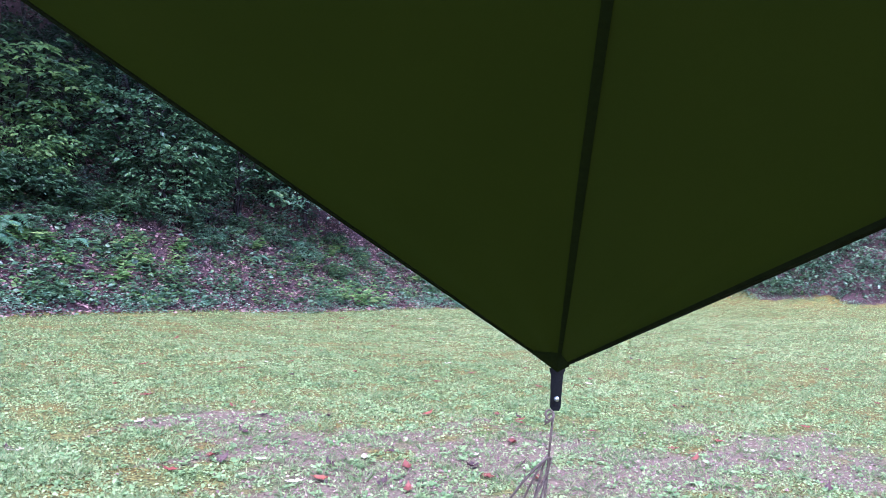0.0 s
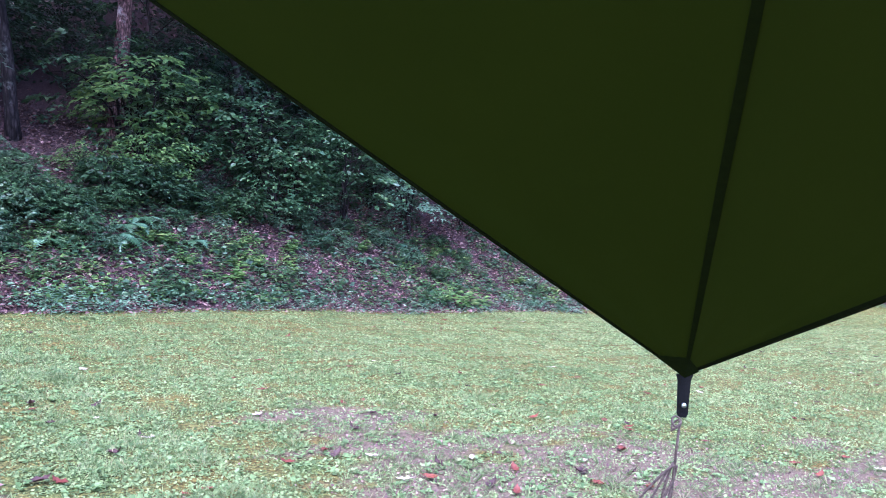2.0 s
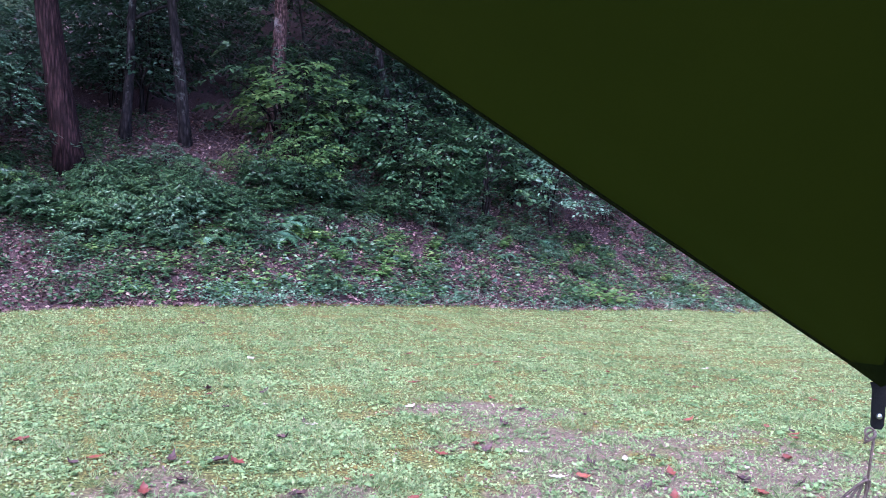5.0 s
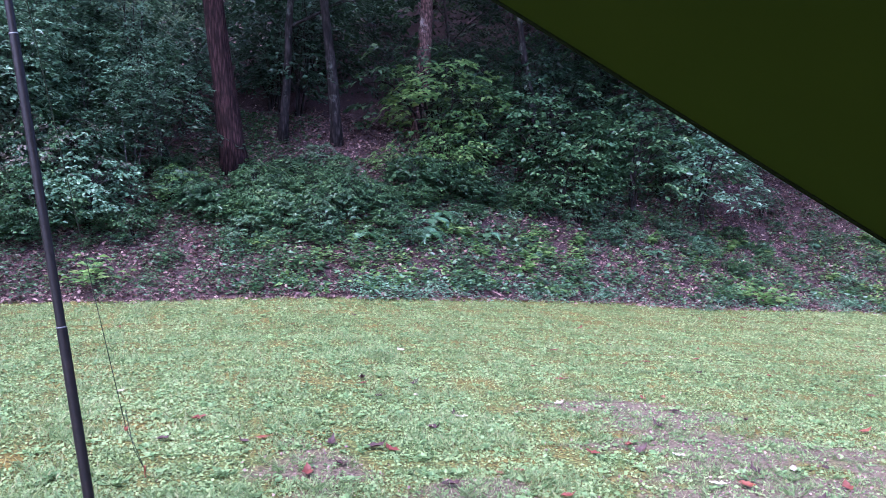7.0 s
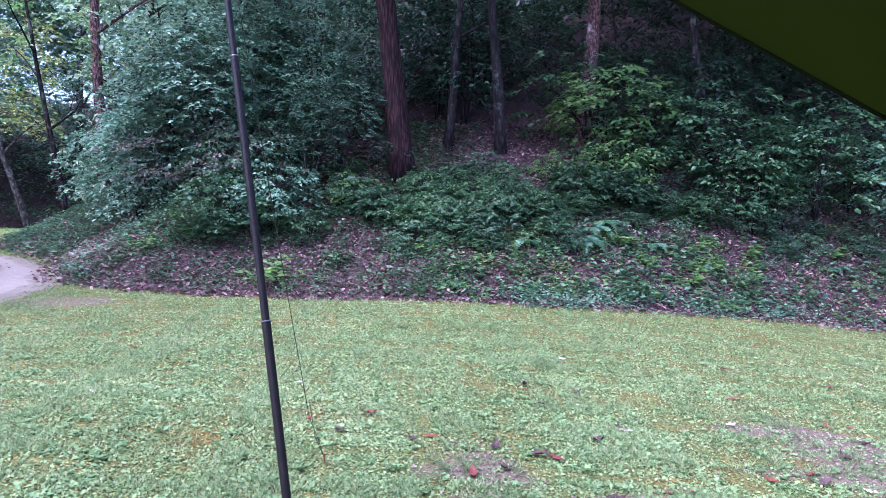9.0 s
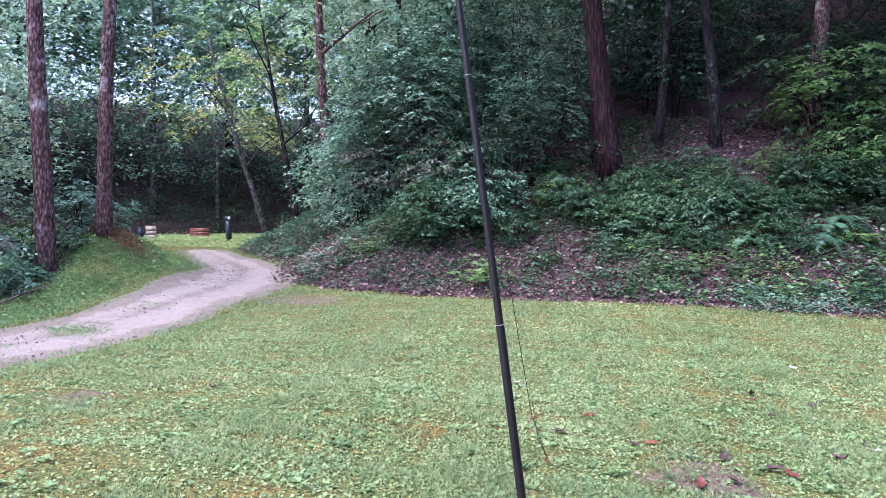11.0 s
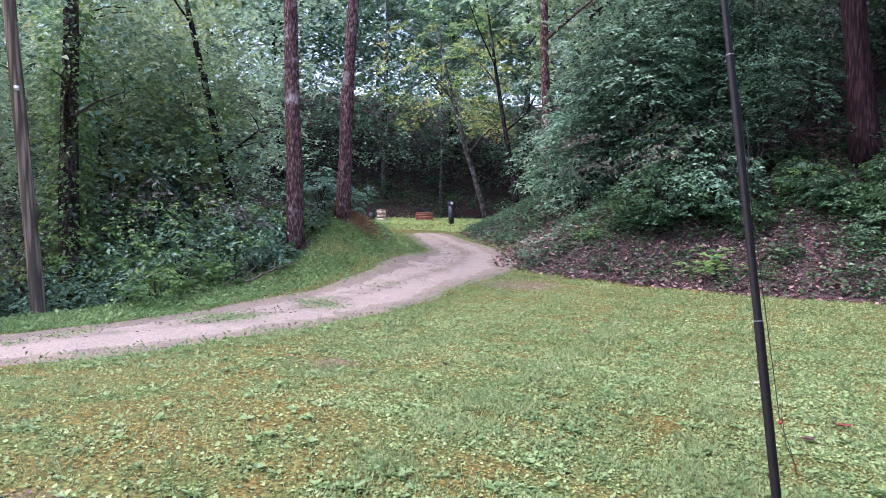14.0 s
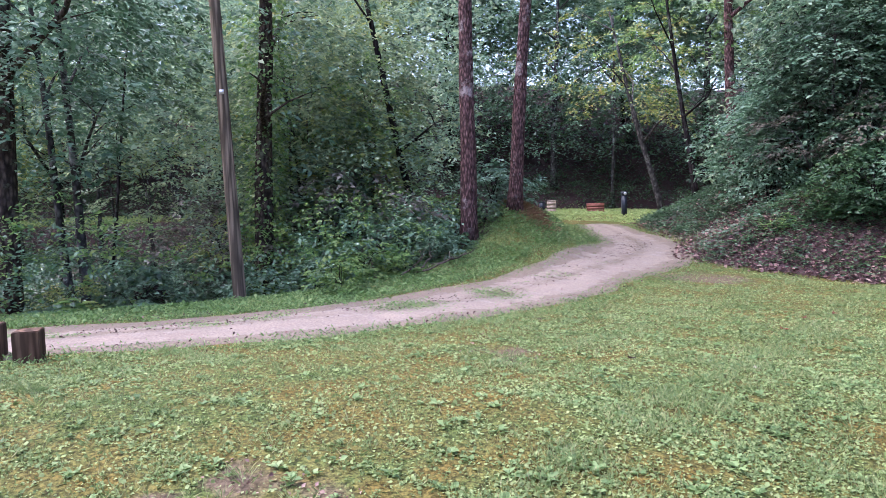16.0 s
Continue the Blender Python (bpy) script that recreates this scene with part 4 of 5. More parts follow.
sow(["sap_shaded"], 14, 8.0, 13.5, 5.0, 9.0, 0.45, 0.75, 8)
sow(["under_mid", "under_light", "under_cool"], 26, 6.2, 9.4, 1.7, 3.0, 0.28, 0.45, 9)
sow(["under_mid", "under_cool"], 26, 9.4, 12.8, 1.9, 3.2, 0.25, 0.45, 10)
for kind, x, y, size in (("lowlight", -11.8, 8.35, 1.5), ("lowlight", -1.9, 20.5, 1.7), ("lowlight", -2.6, 20, 1.5), ("light_big", -9.6, 16.95, 1.5), ("light", -9, 16.25, 1.0), ("light", -9.2, 16.05, 0.7), ("mid_big", -10.4, 17.55, 1.6), ("mid", -8.7, 17.75, 1.3), ("mid_big", -7.6, 18.85, 1.5), ("mid", -6.7, 18.25, 1.1), ("mid_big", -5.7, 20.65, 1.6), ("mid", -6.7, 19.85, 1.3), ("cool_big", -4.1, 23.25, 1.7), ("dark", -8.1, 20.65, 1.9), ("mid_big", -5.6, 23.65, 2.0), ("light", -12.6, 11, 0.5), ("mid", -11.4, 11.8, 0.42), ("mid", -10.4, 13.6, 0.42), ("light", -10, 15, 0.45), ("russet", -15.8, 8.7, 1.2), ("cool_big", -16.4, 9.5, 1.6), ("russet", -14.4, 9.3, 1.1), ("cool_big", -17.6, 9.2, 1.5), ("cool_big", -19.6, 9.8, 1.4), ("cool_big", -18.5, 8.9, 1.35), ("cool", -17.0, 8.3, 0.9), ("cool", -19.8, 9.0, 0.9), ("brush_cool", -15.7, 0.1, 0.75), ("brush_cool", -16.6, 0.3, 1.0), ("brush_light", -17.4, 0.9, 0.9), ("brush_cool", -14.9, -0.5, 0.8), ("brush_cool", -18.2, 2.0, 0.75), ("fern", -10.8, -4.1, 0.9), ("fern", -10.3, -5.0, 0.8), ("broad", -10.6, -4.7, 0.8), ("yellow", -11.0, -5.0, 0.4), ("yellow", -12.9, -4.2, 0.35), ("brush_light", -11.6, -1.3, 0.4), ("under_light", -16.9, 1.6, 0.4), ("brush_cool", -18.9, 2.6, 0.5), ("cool", -13.2, 9.2, 0.9)):
    SHRUBS[kind].put(x, y, size, x * 3.1)


# ---- trees ----
def make_tree(label, low, high, radius, height, bark, leaf_mat, crown=(2.6, 0.5), clumps=150, per=36, leaf=0.13, seed=0, forks=5, first_limb=0.45, bend=0.0, group="woodland trees"):
    """A tree whose trunk runs through the points low and high and is rooted where that line meets the ground."""
    r = np.random.default_rng(1000 + seed)
    low, high = Vector(low), Vector(high)
    way = (high - low) / (high.z - low.z)
    foot = low.copy()
    for _ in range(6):
        foot = low + way * (land_at(foot.x, foot.y) - 0.15 - low.z)
    tree = new("tree")
    tree.location = foot
    steps = max(10, int(height / 0.7))
    kx, ky = r.uniform(0, 6, 2)
    pts, rad = [], []
    for i in range(steps + 1):
        f = i / steps
        z = height * f
        sway = Vector((math.sin(z * 0.7 + kx), math.sin(z * 0.6 + ky), 0)) * (0.04 + bend * 0.2) * min(1, z / 3)
        pts.append(way * z + sway + way.cross(Vector((0, 0, 1))) * bend * z * (1 - f))
        rad.append(radius * (1 + 0.32 * math.exp(-z / 0.25)) * (1 - 0.75 * f))
    bm = bmesh.new()
    tube(bm, pts, rad, 14 if radius > 0.12 else 8)
    for v in bm.verts:
        n = noise.noise(Vector((v.co.x * 6, v.co.y * 6, v.co.z * 1.2)) + Vector((seed, 0, 0)))
        v.co.x += n * radius * 0.12
        v.co.y += n * radius * 0.10
    part("trunk", bm, bark, tree)
    crown_r, start = crown
    tips = []
    for k in range(forks):
        bm = bmesh.new()
        i = int(steps * (first_limb + (0.95 - first_limb) * k / max(1, forks - 1)))
        a = k * 2.4 + r.uniform(0, 1)
        reach = crown_r * r.uniform(0.65, 1.0)
        p0 = pts[min(i, steps)]
        p3 = p0 + Vector((math.cos(a), math.sin(a), r.uniform(0.35, 0.8))) * reach
        mid = p0.lerp(p3, 0.5) + Vector((r.normal(0, 0.12), r.normal(0, 0.12), 0.10)) * reach * 0.5
        t0 = rad[min(i, steps)] * 0.55
        tube(bm, [p0, p0.lerp(mid, 0.5), mid, mid.lerp(p3, 0.5) + Vector((0, 0, 0.05)), p3], [t0, t0 * 0.8, t0 * 0.6, t0 * 0.4, t0 * 0.2], 6, cap=False)
        for s in (0.35, 0.6, 0.8):
            b = a + r.uniform(-1.3, 1.3)
            q0 = p0.lerp(p3, s)
            q1 = q0 + Vector((math.cos(b), math.sin(b), r.uniform(-0.1, 0.5))) * reach * 0.45
            tube(bm, [q0, q0.lerp(q1, 0.5) + Vector((0, 0, 0.06)), q1], [t0 * 0.35, t0 * 0.22, t0 * 0.08], 5, cap=False)
            tips.append((q0 + q1) / 2)
        tips.append(p3)
        part("branch", bm, bark, tree)
    me = foliage_mesh("crown", seed + 500, crown_r, height + 0.8, height * start, clumps, per, leaf, 0.7, 0.3)
    top = pts[int(steps * (start + 1) / 2)]
    shift = np.array([top.x, top.y, 0.0])
    co = np.empty(len(me.vertices) * 3, np.float32)
    me.vertices.foreach_get("co", co)
    me.vertices.foreach_set("co", (co.reshape(-1, 3) + shift).ravel().astype(np.float32))
    link_mesh("crown", me, leaf_mat, tree)
    return tagged(tree, label, "tree", group)


# the slope above the lawn
make_tree("large old tree with furrowed red-brown bark on the slope", (-12.43, 12.43, 2.08), (-12.73, 12.13, 6.21), 0.285, 13, BARK_OAK, LEAF_DEEP_SHADE, (3.6, 0.62), 120, 30, 0.16, 1)
make_tree("slim dark-barked tree on the shaded slope", (-12.65, 14.25, 2.46), (-12.51, 14.37, 4.33), 0.12, 8, BARK_DARK, LEAF_DEEP_SHADE, (1.8, 0.5), 90, 26, 0.10, 2)
make_tree("dark straight tree trunk with pale lichen on the slope", (-11.56, 15.12, 2.33), (-11.76, 14.97, 6.54), 0.145, 11, BARK_DARK, LEAF_DEEP_SHADE, (2.6, 0.66), 100, 26, 0.11, 3)
make_tree("tall pine with pinkish scaly bark on the slope", (-10.68, 17.82, 4.64), (-10.55, 17.90, 6.84), 0.215, 14, BARK_PINE, LEAF_DEEP_SHADE, (2.8, 0.6), 160, 36, 0.13, 4)
make_tree("thin dark sapling high on the slope", (-10.43, 18.92, 5.64), (-10.54, 18.86, 7.02), 0.06, 7, BARK_DARK, LEAF_MID, (1.5, 0.4), 70, 34, 0.11, 5)
make_tree("dark grey trunk high on the shaded slope", (-8.49, 19.77, 5.91), (-8.60, 19.72, 6.80), 0.13, 10, BARK_DARK, LEAF_DEEP_SHADE, (2.4, 0.66), 100, 26, 0.11, 6)
make_tree("dark trunk deep in the wood on the slope", (-19.16, 13.94, 6.08), (-19.18, 13.91, 7.81), 0.21, 12, BARK_DARK, LEAF_MID, (3.0, 0.45), 160, 36, 0.14, 7)
make_tree("dark trunk deep in the wood on the slope", (-22.30, 12.68, 6.64), (-22.30, 12.67, 8.20), 0.135, 11, BARK_DARK, LEAF_COOL, (3.0, 0.4), 150, 36, 0.14, 8)
# the knoll and thicket across the road
make_tree("tall straight pine with reddish flaking bark", (-15.85, 1.14, 0.77), (-15.84, 1.22, 5.34), 0.185, 15, BARK_PINE, LEAF_MID, (2.0, 0.72), 60, 30, 0.16, 9, first_limb=0.6)
make_tree("tall leaning pine with reddish bark and pale lichen", (-17.21, 2.36, 1.10), (-17.15, 2.70, 5.66), 0.165, 15, BARK_PINE, LEAF_MID, (2.0, 0.72), 60, 30, 0.16, 10, first_limb=0.6)
make_tree("dark tree wrapped in climbing vines beyond the road", (-15.20, -2.96, 0.86), (-15.23, -2.79, 5.23), 0.21, 11, BARK_VINE, LEAF_LIGHT, (3.0, 0.6), 70, 30, 0.12, 11, first_limb=0.35)
make_tree("thin mossy trunk in the roadside thicket", (-14.15, -6.41, 0.71), (-14.09, -6.54, 2.73), 0.09, 8, BARK_GREY, LEAF_COOL, (2.2, 0.26), 130, 36, 0.12, 12)
make_tree("thin mossy trunk in the roadside thicket", (-13.30, -5.75, 0.17), (-13.28, -5.79, 2.46), 0.095, 8, BARK_GREY, LEAF_COOL_SHADED, (2.2, 0.24), 130, 36, 0.12, 13)
make_tree("dark tree standing in the thicket", (-12.01, -6.27, 0.85), (-12.04, -6.21, 2.80), 0.19, 10, BARK_VINE, LEAF_COOL, (2.5, 0.2), 170, 40, 0.12, 14)
make_tree("dark forked tree leaning over the thicket", (-17.43, -0.14, 1.97), (-17.42, -0.93, 5.77), 0.10, 10, BARK_DARK, LEAF_YELLOW, (2.4, 0.45), 60, 30, 0.12, 15, first_limb=0.3)
make_tree("crooked slender tree at the edge of the far lawn", (-28.4, 9.72, 1.30), (-28.68, 8.96, 4.45), 0.13, 8, BARK_GREY, LEAF_YELLOW, (2.6, 0.36), 100, 30, 0.13, 16, bend=0.06)
make_tree("straight trunk in the far woods", (-34.4, 9.86, 1.50), (-34.38, 9.88, 3.30), 0.11, 9, BARK_GREY, LEAF_COOL, (2.4, 0.28), 120, 30, 0.16, 17)
make_tree("grey trunk in the far woods", (-36.7, 7.6, 2.65), (-36.68, 7.7, 5.65), 0.18, 11, BARK_GREY, LEAF_COOL, (3.0, 0.45), 130, 34, 0.16, 18)
make_tree("reddish trunk behind the hillside shrubs", (-22.06, 9.75, 3.87), (-22.09, 9.68, 6.84), 0.18, 12, BARK_PINE, LEAF_LIGHT, (2.8, 0.45), 80, 30, 0.14, 19)
make_tree("dark leaning tree with light green leaves", (-23.57, 9.02, 2.82), (-23.66, 8.78, 4.62), 0.11, 8, BARK_DARK, LEAF_LIGHT, (2.3, 0.35), 60, 30, 0.13, 20)
make_tree("pale forked snag beyond the thicket", (-29.21, -8.82, 2.35), (-29.08, -9.25, 5.10), 0.13, 8, BARK_GREY, LEAF_MID, (2.6, 0.5), 90, 34, 0.16, 21, first_limb=0.25)
make_tree("thin pale trunk beyond the thicket", (-20.94, -8.35, 1.23), (-20.93, -8.36, 2.60), 0.065, 7, BARK_GREY, LEAF_COOL, (2.0, 0.4), 100, 34, 0.13, 22)
make_tree("thin trunk beyond the thicket", (-27.63, -7.03, 1.66), (-27.66, -6.90, 2.87), 0.06, 7, BARK_GREY, LEAF_LIGHT, (2.2, 0.4), 100, 34, 0.15, 23)
make_tree("slender dark sapling over the thicket", (-17.36, -6.41, 2.63), (-17.45, -6.16, 4.73), 0.045, 8, BARK_DARK, LEAF_MID, (1.8, 0.4), 90, 34, 0.12, 24)


def make_wood_tree(seed, mat, height, crown_r, leaf, bark, label):
    base = (0.0, 0.0, 0.0)
    t = make_tree(label, base, (0.1, 0.05, 5.0), 0.13, height, bark, mat, (crown_r, 0.28), 120, 18, leaf * 1.45, seed, 6, 0.3, group="distant trees")
    return t


# first and third kinds carry the haze in their leaf colour
WOODS = [Stock(make_wood_tree(40, LEAF_HAZED, 9, 2.6, 0.13, BARK_DARK, "leafy young tree of the distant woods")),
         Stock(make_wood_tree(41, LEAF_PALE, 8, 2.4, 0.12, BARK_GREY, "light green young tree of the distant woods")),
         Stock(make_wood_tree(42, LEAF_HAZED, 10, 2.8, 0.13, BARK_GREY, "tree of the distant woods with haze put into its leaf colour")),
         Stock(make_wood_tree(43, LEAF_YELLOW, 8, 2.3, 0.12, BARK_DARK, "tree with yellowing leaves of the distant woods")),
         Stock(make_wood_tree(44, LEAF_DEEP_SHADE, 11, 3.0, 0.13, BARK_DARK, "shade-darkened tree of the distant woods"))]


def grove(count, x0, x1, y0, y1, kinds, s0, s1, seed, keep=lambda x, y: True):
    r = np.random.default_rng(seed)
    made = 0
    while made < count:
        x, y = r.uniform(x0, x1), r.uniform(y0, y1)
        if keep(x, y):
            WOODS[kinds[r.integers(len(kinds))]].put(x, y, r.uniform(s0, s1), r.uniform(0, 6.28), sink=0.2, tall=r.uniform(0.85, 1.2))
            made += 1


def deep(x, y):
    return float(to_line(BANK, np.array([x]), np.array([y]))[0][0])


# woods west of the far lawn, across the gully, and up the slope
grove(16, -56, -36, -34, 26, [0, 1, 2, 4], 1.2, 1.9, 1)
grove(10, -34, -24, 8, 26, [0, 2, 4, 1, 3], 0.9, 1.4, 2, lambda x, y: deep(x, y) > 1.5)
grove(8, -36, -26, -24, -11, [0, 1, 2, 3], 0.9, 1.4, 4)
grove(16, -26, 6, 10, 46, [4, 4, 4], 0.9, 1.5, 5, lambda x, y: 7 < deep(x, y) < 24)



# ---- thicket across the road ----
def pole_gap(x, y):
    """1 on the verge before the foot of the utility pole."""
    return (np.abs(y + 2.75 + 0.18 * (x + 11.9)) < 1.15) & (x > -12.6)


def thicket(count, x0, x1, y0, y1, kinds, s0, s1, seed, reach=3.1):
    r = np.random.default_rng(seed)
    made = 0
    while made < count:
        x, y = r.uniform(x0, x1), r.uniform(y0, y1)
        off = float(to_line(ROAD_MID, np.array([x]), np.array([y]))[0][0])
        if off > reach and not (x < -22 and y > -2) and not pole_gap(x, y):
            SHRUBS[kinds[r.integers(len(kinds))]].put(x, y, r.uniform(s0, s1), r.uniform(0, 6.28), tall=r.uniform(0.8, 1.2))
            made += 1


thicket(11, -27, -16.5, -4.0, 0.5, ["sap_light", "sap_light", "sap_yellow", "sap_light", "sap_cool"], 0.75, 1.2, 14)
thicket(10, -26, -17, -18, -4.0, ["sap_light", "sap_mid", "sap_yellow"], 0.8, 1.1, 16)
thicket(6, -36, -31, -22, -10, ["sap_light", "sap_mid", "sap_yellow"], 0.9, 1.3, 15)
thicket(34, -16.5, -10.5, -12, -0.6, ["brush_cool", "brush_light", "under_cool", "brush_cool", "under_mid"], 0.4, 0.75, 11, 2.8)
thicket(19, -22, -15.4, -4.4, -0.7, ["cool", "russet", "light", "yellow", "cool", "mid"], 0.8, 1.5, 12)
thicket(40, -22, -14.5, -12, -4.0, ["brush_cool", "russet", "brush_light", "brush_cool", "under_cool"], 0.4, 0.7, 18)
thicket(16, -18.0, -13.4, -0.8, 1.4, ["under_light", "brush_cool", "brush_light"], 0.2, 0.38, 13, 2.6)


# ---- leaves too many to count, behind the plants that stand in front ----
def leaf_cloud(name, seed, places, radius, per, leaf, mat, label):
    """Sprays of leaves about the given places, as one object."""
    r = np.random.default_rng(seed)
    n = len(places) * per
    k = np.repeat(np.arange(len(places)), per)
    spread = radius * r.uniform(0.5, 1.3, len(places))
    a, q = r.uniform(0, 6.28, n), np.sqrt(r.uniform(0, 1, n)) * spread[k]
    tilt = r.normal(0, 0.35, (len(places), 2))
    px, py = q * np.cos(a), q * np.sin(a)
    pz = px * tilt[k, 0] + py * tilt[k, 1] + r.normal(0, 0.16, n) * spread[k]
    pos = np.asarray(places)[k] + np.stack([px, py, pz], 1)
    ahead, nor = scatter_dirs(r, n, 0.7)
    le = leaf * r.uniform(0.6, 1.35, n)
    ob = link_mesh(name, blades(name, pos, ahead, nor, le, le * 0.58), mat)
    return tagged(ob, label, "foliage", kind="stuff")


def cloud_places(seed, count, x0, x1, y0, y1, z0, z1, keep):
    r = np.random.default_rng(seed)
    x, y = r.uniform(x0, x1, count * 6), r.uniform(y0, y1, count * 6)
    ok = keep(x, y)
    x, y = x[ok][:count], y[ok][:count]
    return np.stack([x, y, land(x, y) + z0 + (z1 - z0) * r.uniform(0, 1, len(x)) ** 0.9], 1)


def inside(lo, hi):
    return lambda x, y: (to_line(BANK, x, y)[0] > lo) & (to_line(BANK, x, y)[0] < hi) & ~glade(x, y)


def far_west(x, y):
    return (x < -35) & (to_line(BANK, x, y)[0] < 30)


# slope foliage takes the leaf colour darkened for forest shade
leaf_cloud("woodland_foliage", 1, cloud_places(1, 1500, -28, 22, 8, 46, 0.4, 5.5, inside(5.0, 13)), 0.5, 22, 0.17, LEAF_DEEP_SHADE, "shade-darkened leafy understory on the wooded slope")
leaf_cloud("woodland_foliage", 2, cloud_places(2, 2000, -30, 26, 8, 60, 0.2, 8.0, inside(9, 28)), 0.8, 20, 0.32, LEAF_DEEP_SHADE, "green leaves deep in the wooded slope")
leaf_cloud("woodland_foliage", 7, cloud_places(7, 1500, -22, 24, 8, 46, 0.1, 1.4, inside(3.6, 12)), 0.5, 20, 0.13, LEAF_DEEP_SHADE, "low green undergrowth up the wooded slope")
leaf_cloud("woodland_foliage", 8, cloud_places(8, 1500, 2, 34, 14, 40, 0.0, 0.7, inside(0.2, 5)), 0.6, 24, 0.16, LEAF_COOL_SHADED, "grassy green growth on the far bank")
# the far wall of leaves has its haze in the pale colour
leaf_cloud("woodland_foliage", 3, cloud_places(3, 3000, -50, -38, -27, 27, 5.0, 16.0, far_west), 1.1, 20, 0.42, LEAF_HAZED, "leafy wall of the distant woods")
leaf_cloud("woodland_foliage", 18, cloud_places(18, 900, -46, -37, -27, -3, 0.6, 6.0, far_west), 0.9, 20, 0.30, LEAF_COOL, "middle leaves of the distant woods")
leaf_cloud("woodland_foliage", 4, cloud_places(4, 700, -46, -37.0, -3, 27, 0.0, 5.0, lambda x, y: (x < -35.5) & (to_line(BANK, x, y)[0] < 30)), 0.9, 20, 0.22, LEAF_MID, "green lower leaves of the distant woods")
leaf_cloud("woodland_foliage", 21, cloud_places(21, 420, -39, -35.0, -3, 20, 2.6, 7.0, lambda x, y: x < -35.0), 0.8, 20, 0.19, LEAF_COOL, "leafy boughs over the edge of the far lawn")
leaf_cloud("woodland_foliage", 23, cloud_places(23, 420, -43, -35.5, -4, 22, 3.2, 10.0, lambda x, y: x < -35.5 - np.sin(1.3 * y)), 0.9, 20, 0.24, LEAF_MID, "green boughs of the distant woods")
leaf_cloud("woodland_foliage", 5, cloud_places(5, 1300, -32, -17, -24, -3.5, 3.0, 8.5, lambda x, y: (to_line(ROAD_MID, x, y)[0] > 4.5) & ~((x < -23) & (y > -4))), 0.55, 20, 0.185, LEAF_HAZED, "haze-lightened leaves among the saplings beyond the thicket")
# hazy brightness of the thicket is put into this leaf colour
leaf_cloud("woodland_foliage", 20, cloud_places(20, 330, -18.2, -15.0, -4.6, 0.7, 0.3, 3.1, lambda x, y: to_line(ROAD_MID, x, y)[0] > 3.4), 0.4, 18, 0.10, LEAF_HAZED, "leafy tangle of the thicket with haze put into its colour")
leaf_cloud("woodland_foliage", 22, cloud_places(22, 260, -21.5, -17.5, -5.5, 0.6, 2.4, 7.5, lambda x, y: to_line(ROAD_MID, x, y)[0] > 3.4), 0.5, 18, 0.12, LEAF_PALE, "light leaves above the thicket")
leaf_cloud("woodland_foliage", 6, cloud_places(6, 1300, -40, -21, 8, 26, 0.5, 8.5, inside(1.5, 12)), 0.7, 20, 0.20, LEAF_HAZED, "leafy woods above the bend of the road")
# both canopies hang above the view, added to keep sky light off the slope
leaf_cloud("high_canopy", 9, cloud_places(9, 2600, -20, 20, 9, 56, 8.0, 13.0, inside(1.0, 30)), 1.3, 18, 0.55, LEAF_DEEP_SHADE, "unseen leafy canopy added to shade the wooded slope")
leaf_cloud("high_canopy", 29, cloud_places(29, 420, -19, -3, 9, 25, 7.2, 10.5, inside(2.5, 14)), 1.2, 18, 0.40, LEAF_DEEP_SHADE, "unseen leafy boughs added to shade the trunks on the slope")
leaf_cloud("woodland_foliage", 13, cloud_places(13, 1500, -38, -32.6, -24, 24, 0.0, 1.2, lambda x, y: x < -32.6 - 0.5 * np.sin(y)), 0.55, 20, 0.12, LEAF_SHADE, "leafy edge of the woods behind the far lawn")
leaf_cloud("woodland_foliage", 14, cloud_places(14, 1500, -62, 10, 20, 90, 0.0, 8.0, inside(24, 46)), 1.5, 18, 0.62, LEAF_DEEP_SHADE, "shade-darkened leafy woods high on the hill")
leaf_cloud("woodland_foliage", 15, cloud_places(15, 750, -33, -17.5, -7, 2.5, 1.8, 9.0, lambda x, y: to_line(ROAD_MID, x, y)[0] > 3.0), 0.55, 20, 0.175, LEAF_HAZED, "haze-lightened leaves of the saplings behind the pines")
leaf_cloud("woodland_foliage", 16, cloud_places(16, 1300, -80, -50, -46, 46, 0.0, 13.0, lambda x, y: x < -50), 1.7, 18, 0.62, LEAF_HAZED, "woods on the far ridge with mist put into the leaf colour")
leaf_cloud("woodland_foliage", 17, cloud_places(17, 320, -16, -1, 15, 34, 0.5, 3.5, inside(5, 14)), 0.5, 20, 0.12, LEAF_MID, "sprays of green leaves among the hillside trunks")
leaf_cloud("woodland_foliage", 11, cloud_places(11, 900, -44, -24.5, 9, 30, 0.0, 1.6, inside(0.4, 7)), 0.5, 20, 0.16, LEAF_DEEP_SHADE, "shade-darkened low undergrowth behind the far lawn")
leaf_cloud("woodland_foliage", 25, cloud_places(25, 140, -23, -17, -4.4, -0.2, 2.2, 7.5, lambda x, y: x < 0), 0.5, 18, 0.13, LEAF_YELLOW, "yellowing leaves above the thicket")
leaf_cloud("roadside_brush", 26, cloud_places(26, 860, -25, -12.4, -13, -3.4, 0.0, 1.1, lambda x, y: (to_line(ROAD_MID, x, y)[0] > 3.0) & ~pole_gap(x, y)), 0.42, 18, 0.10, LEAF_COOL_SHADED, "low green brush in the gully")
leaf_cloud("woodland_foliage", 27, cloud_places(27, 90, -17.4, -15.6, -3.8, -0.2, 2.3, 6.2, lambda x, y: x < 0), 0.45, 18, 0.105, LEAF_PALE, "light leafy boughs facing the road")
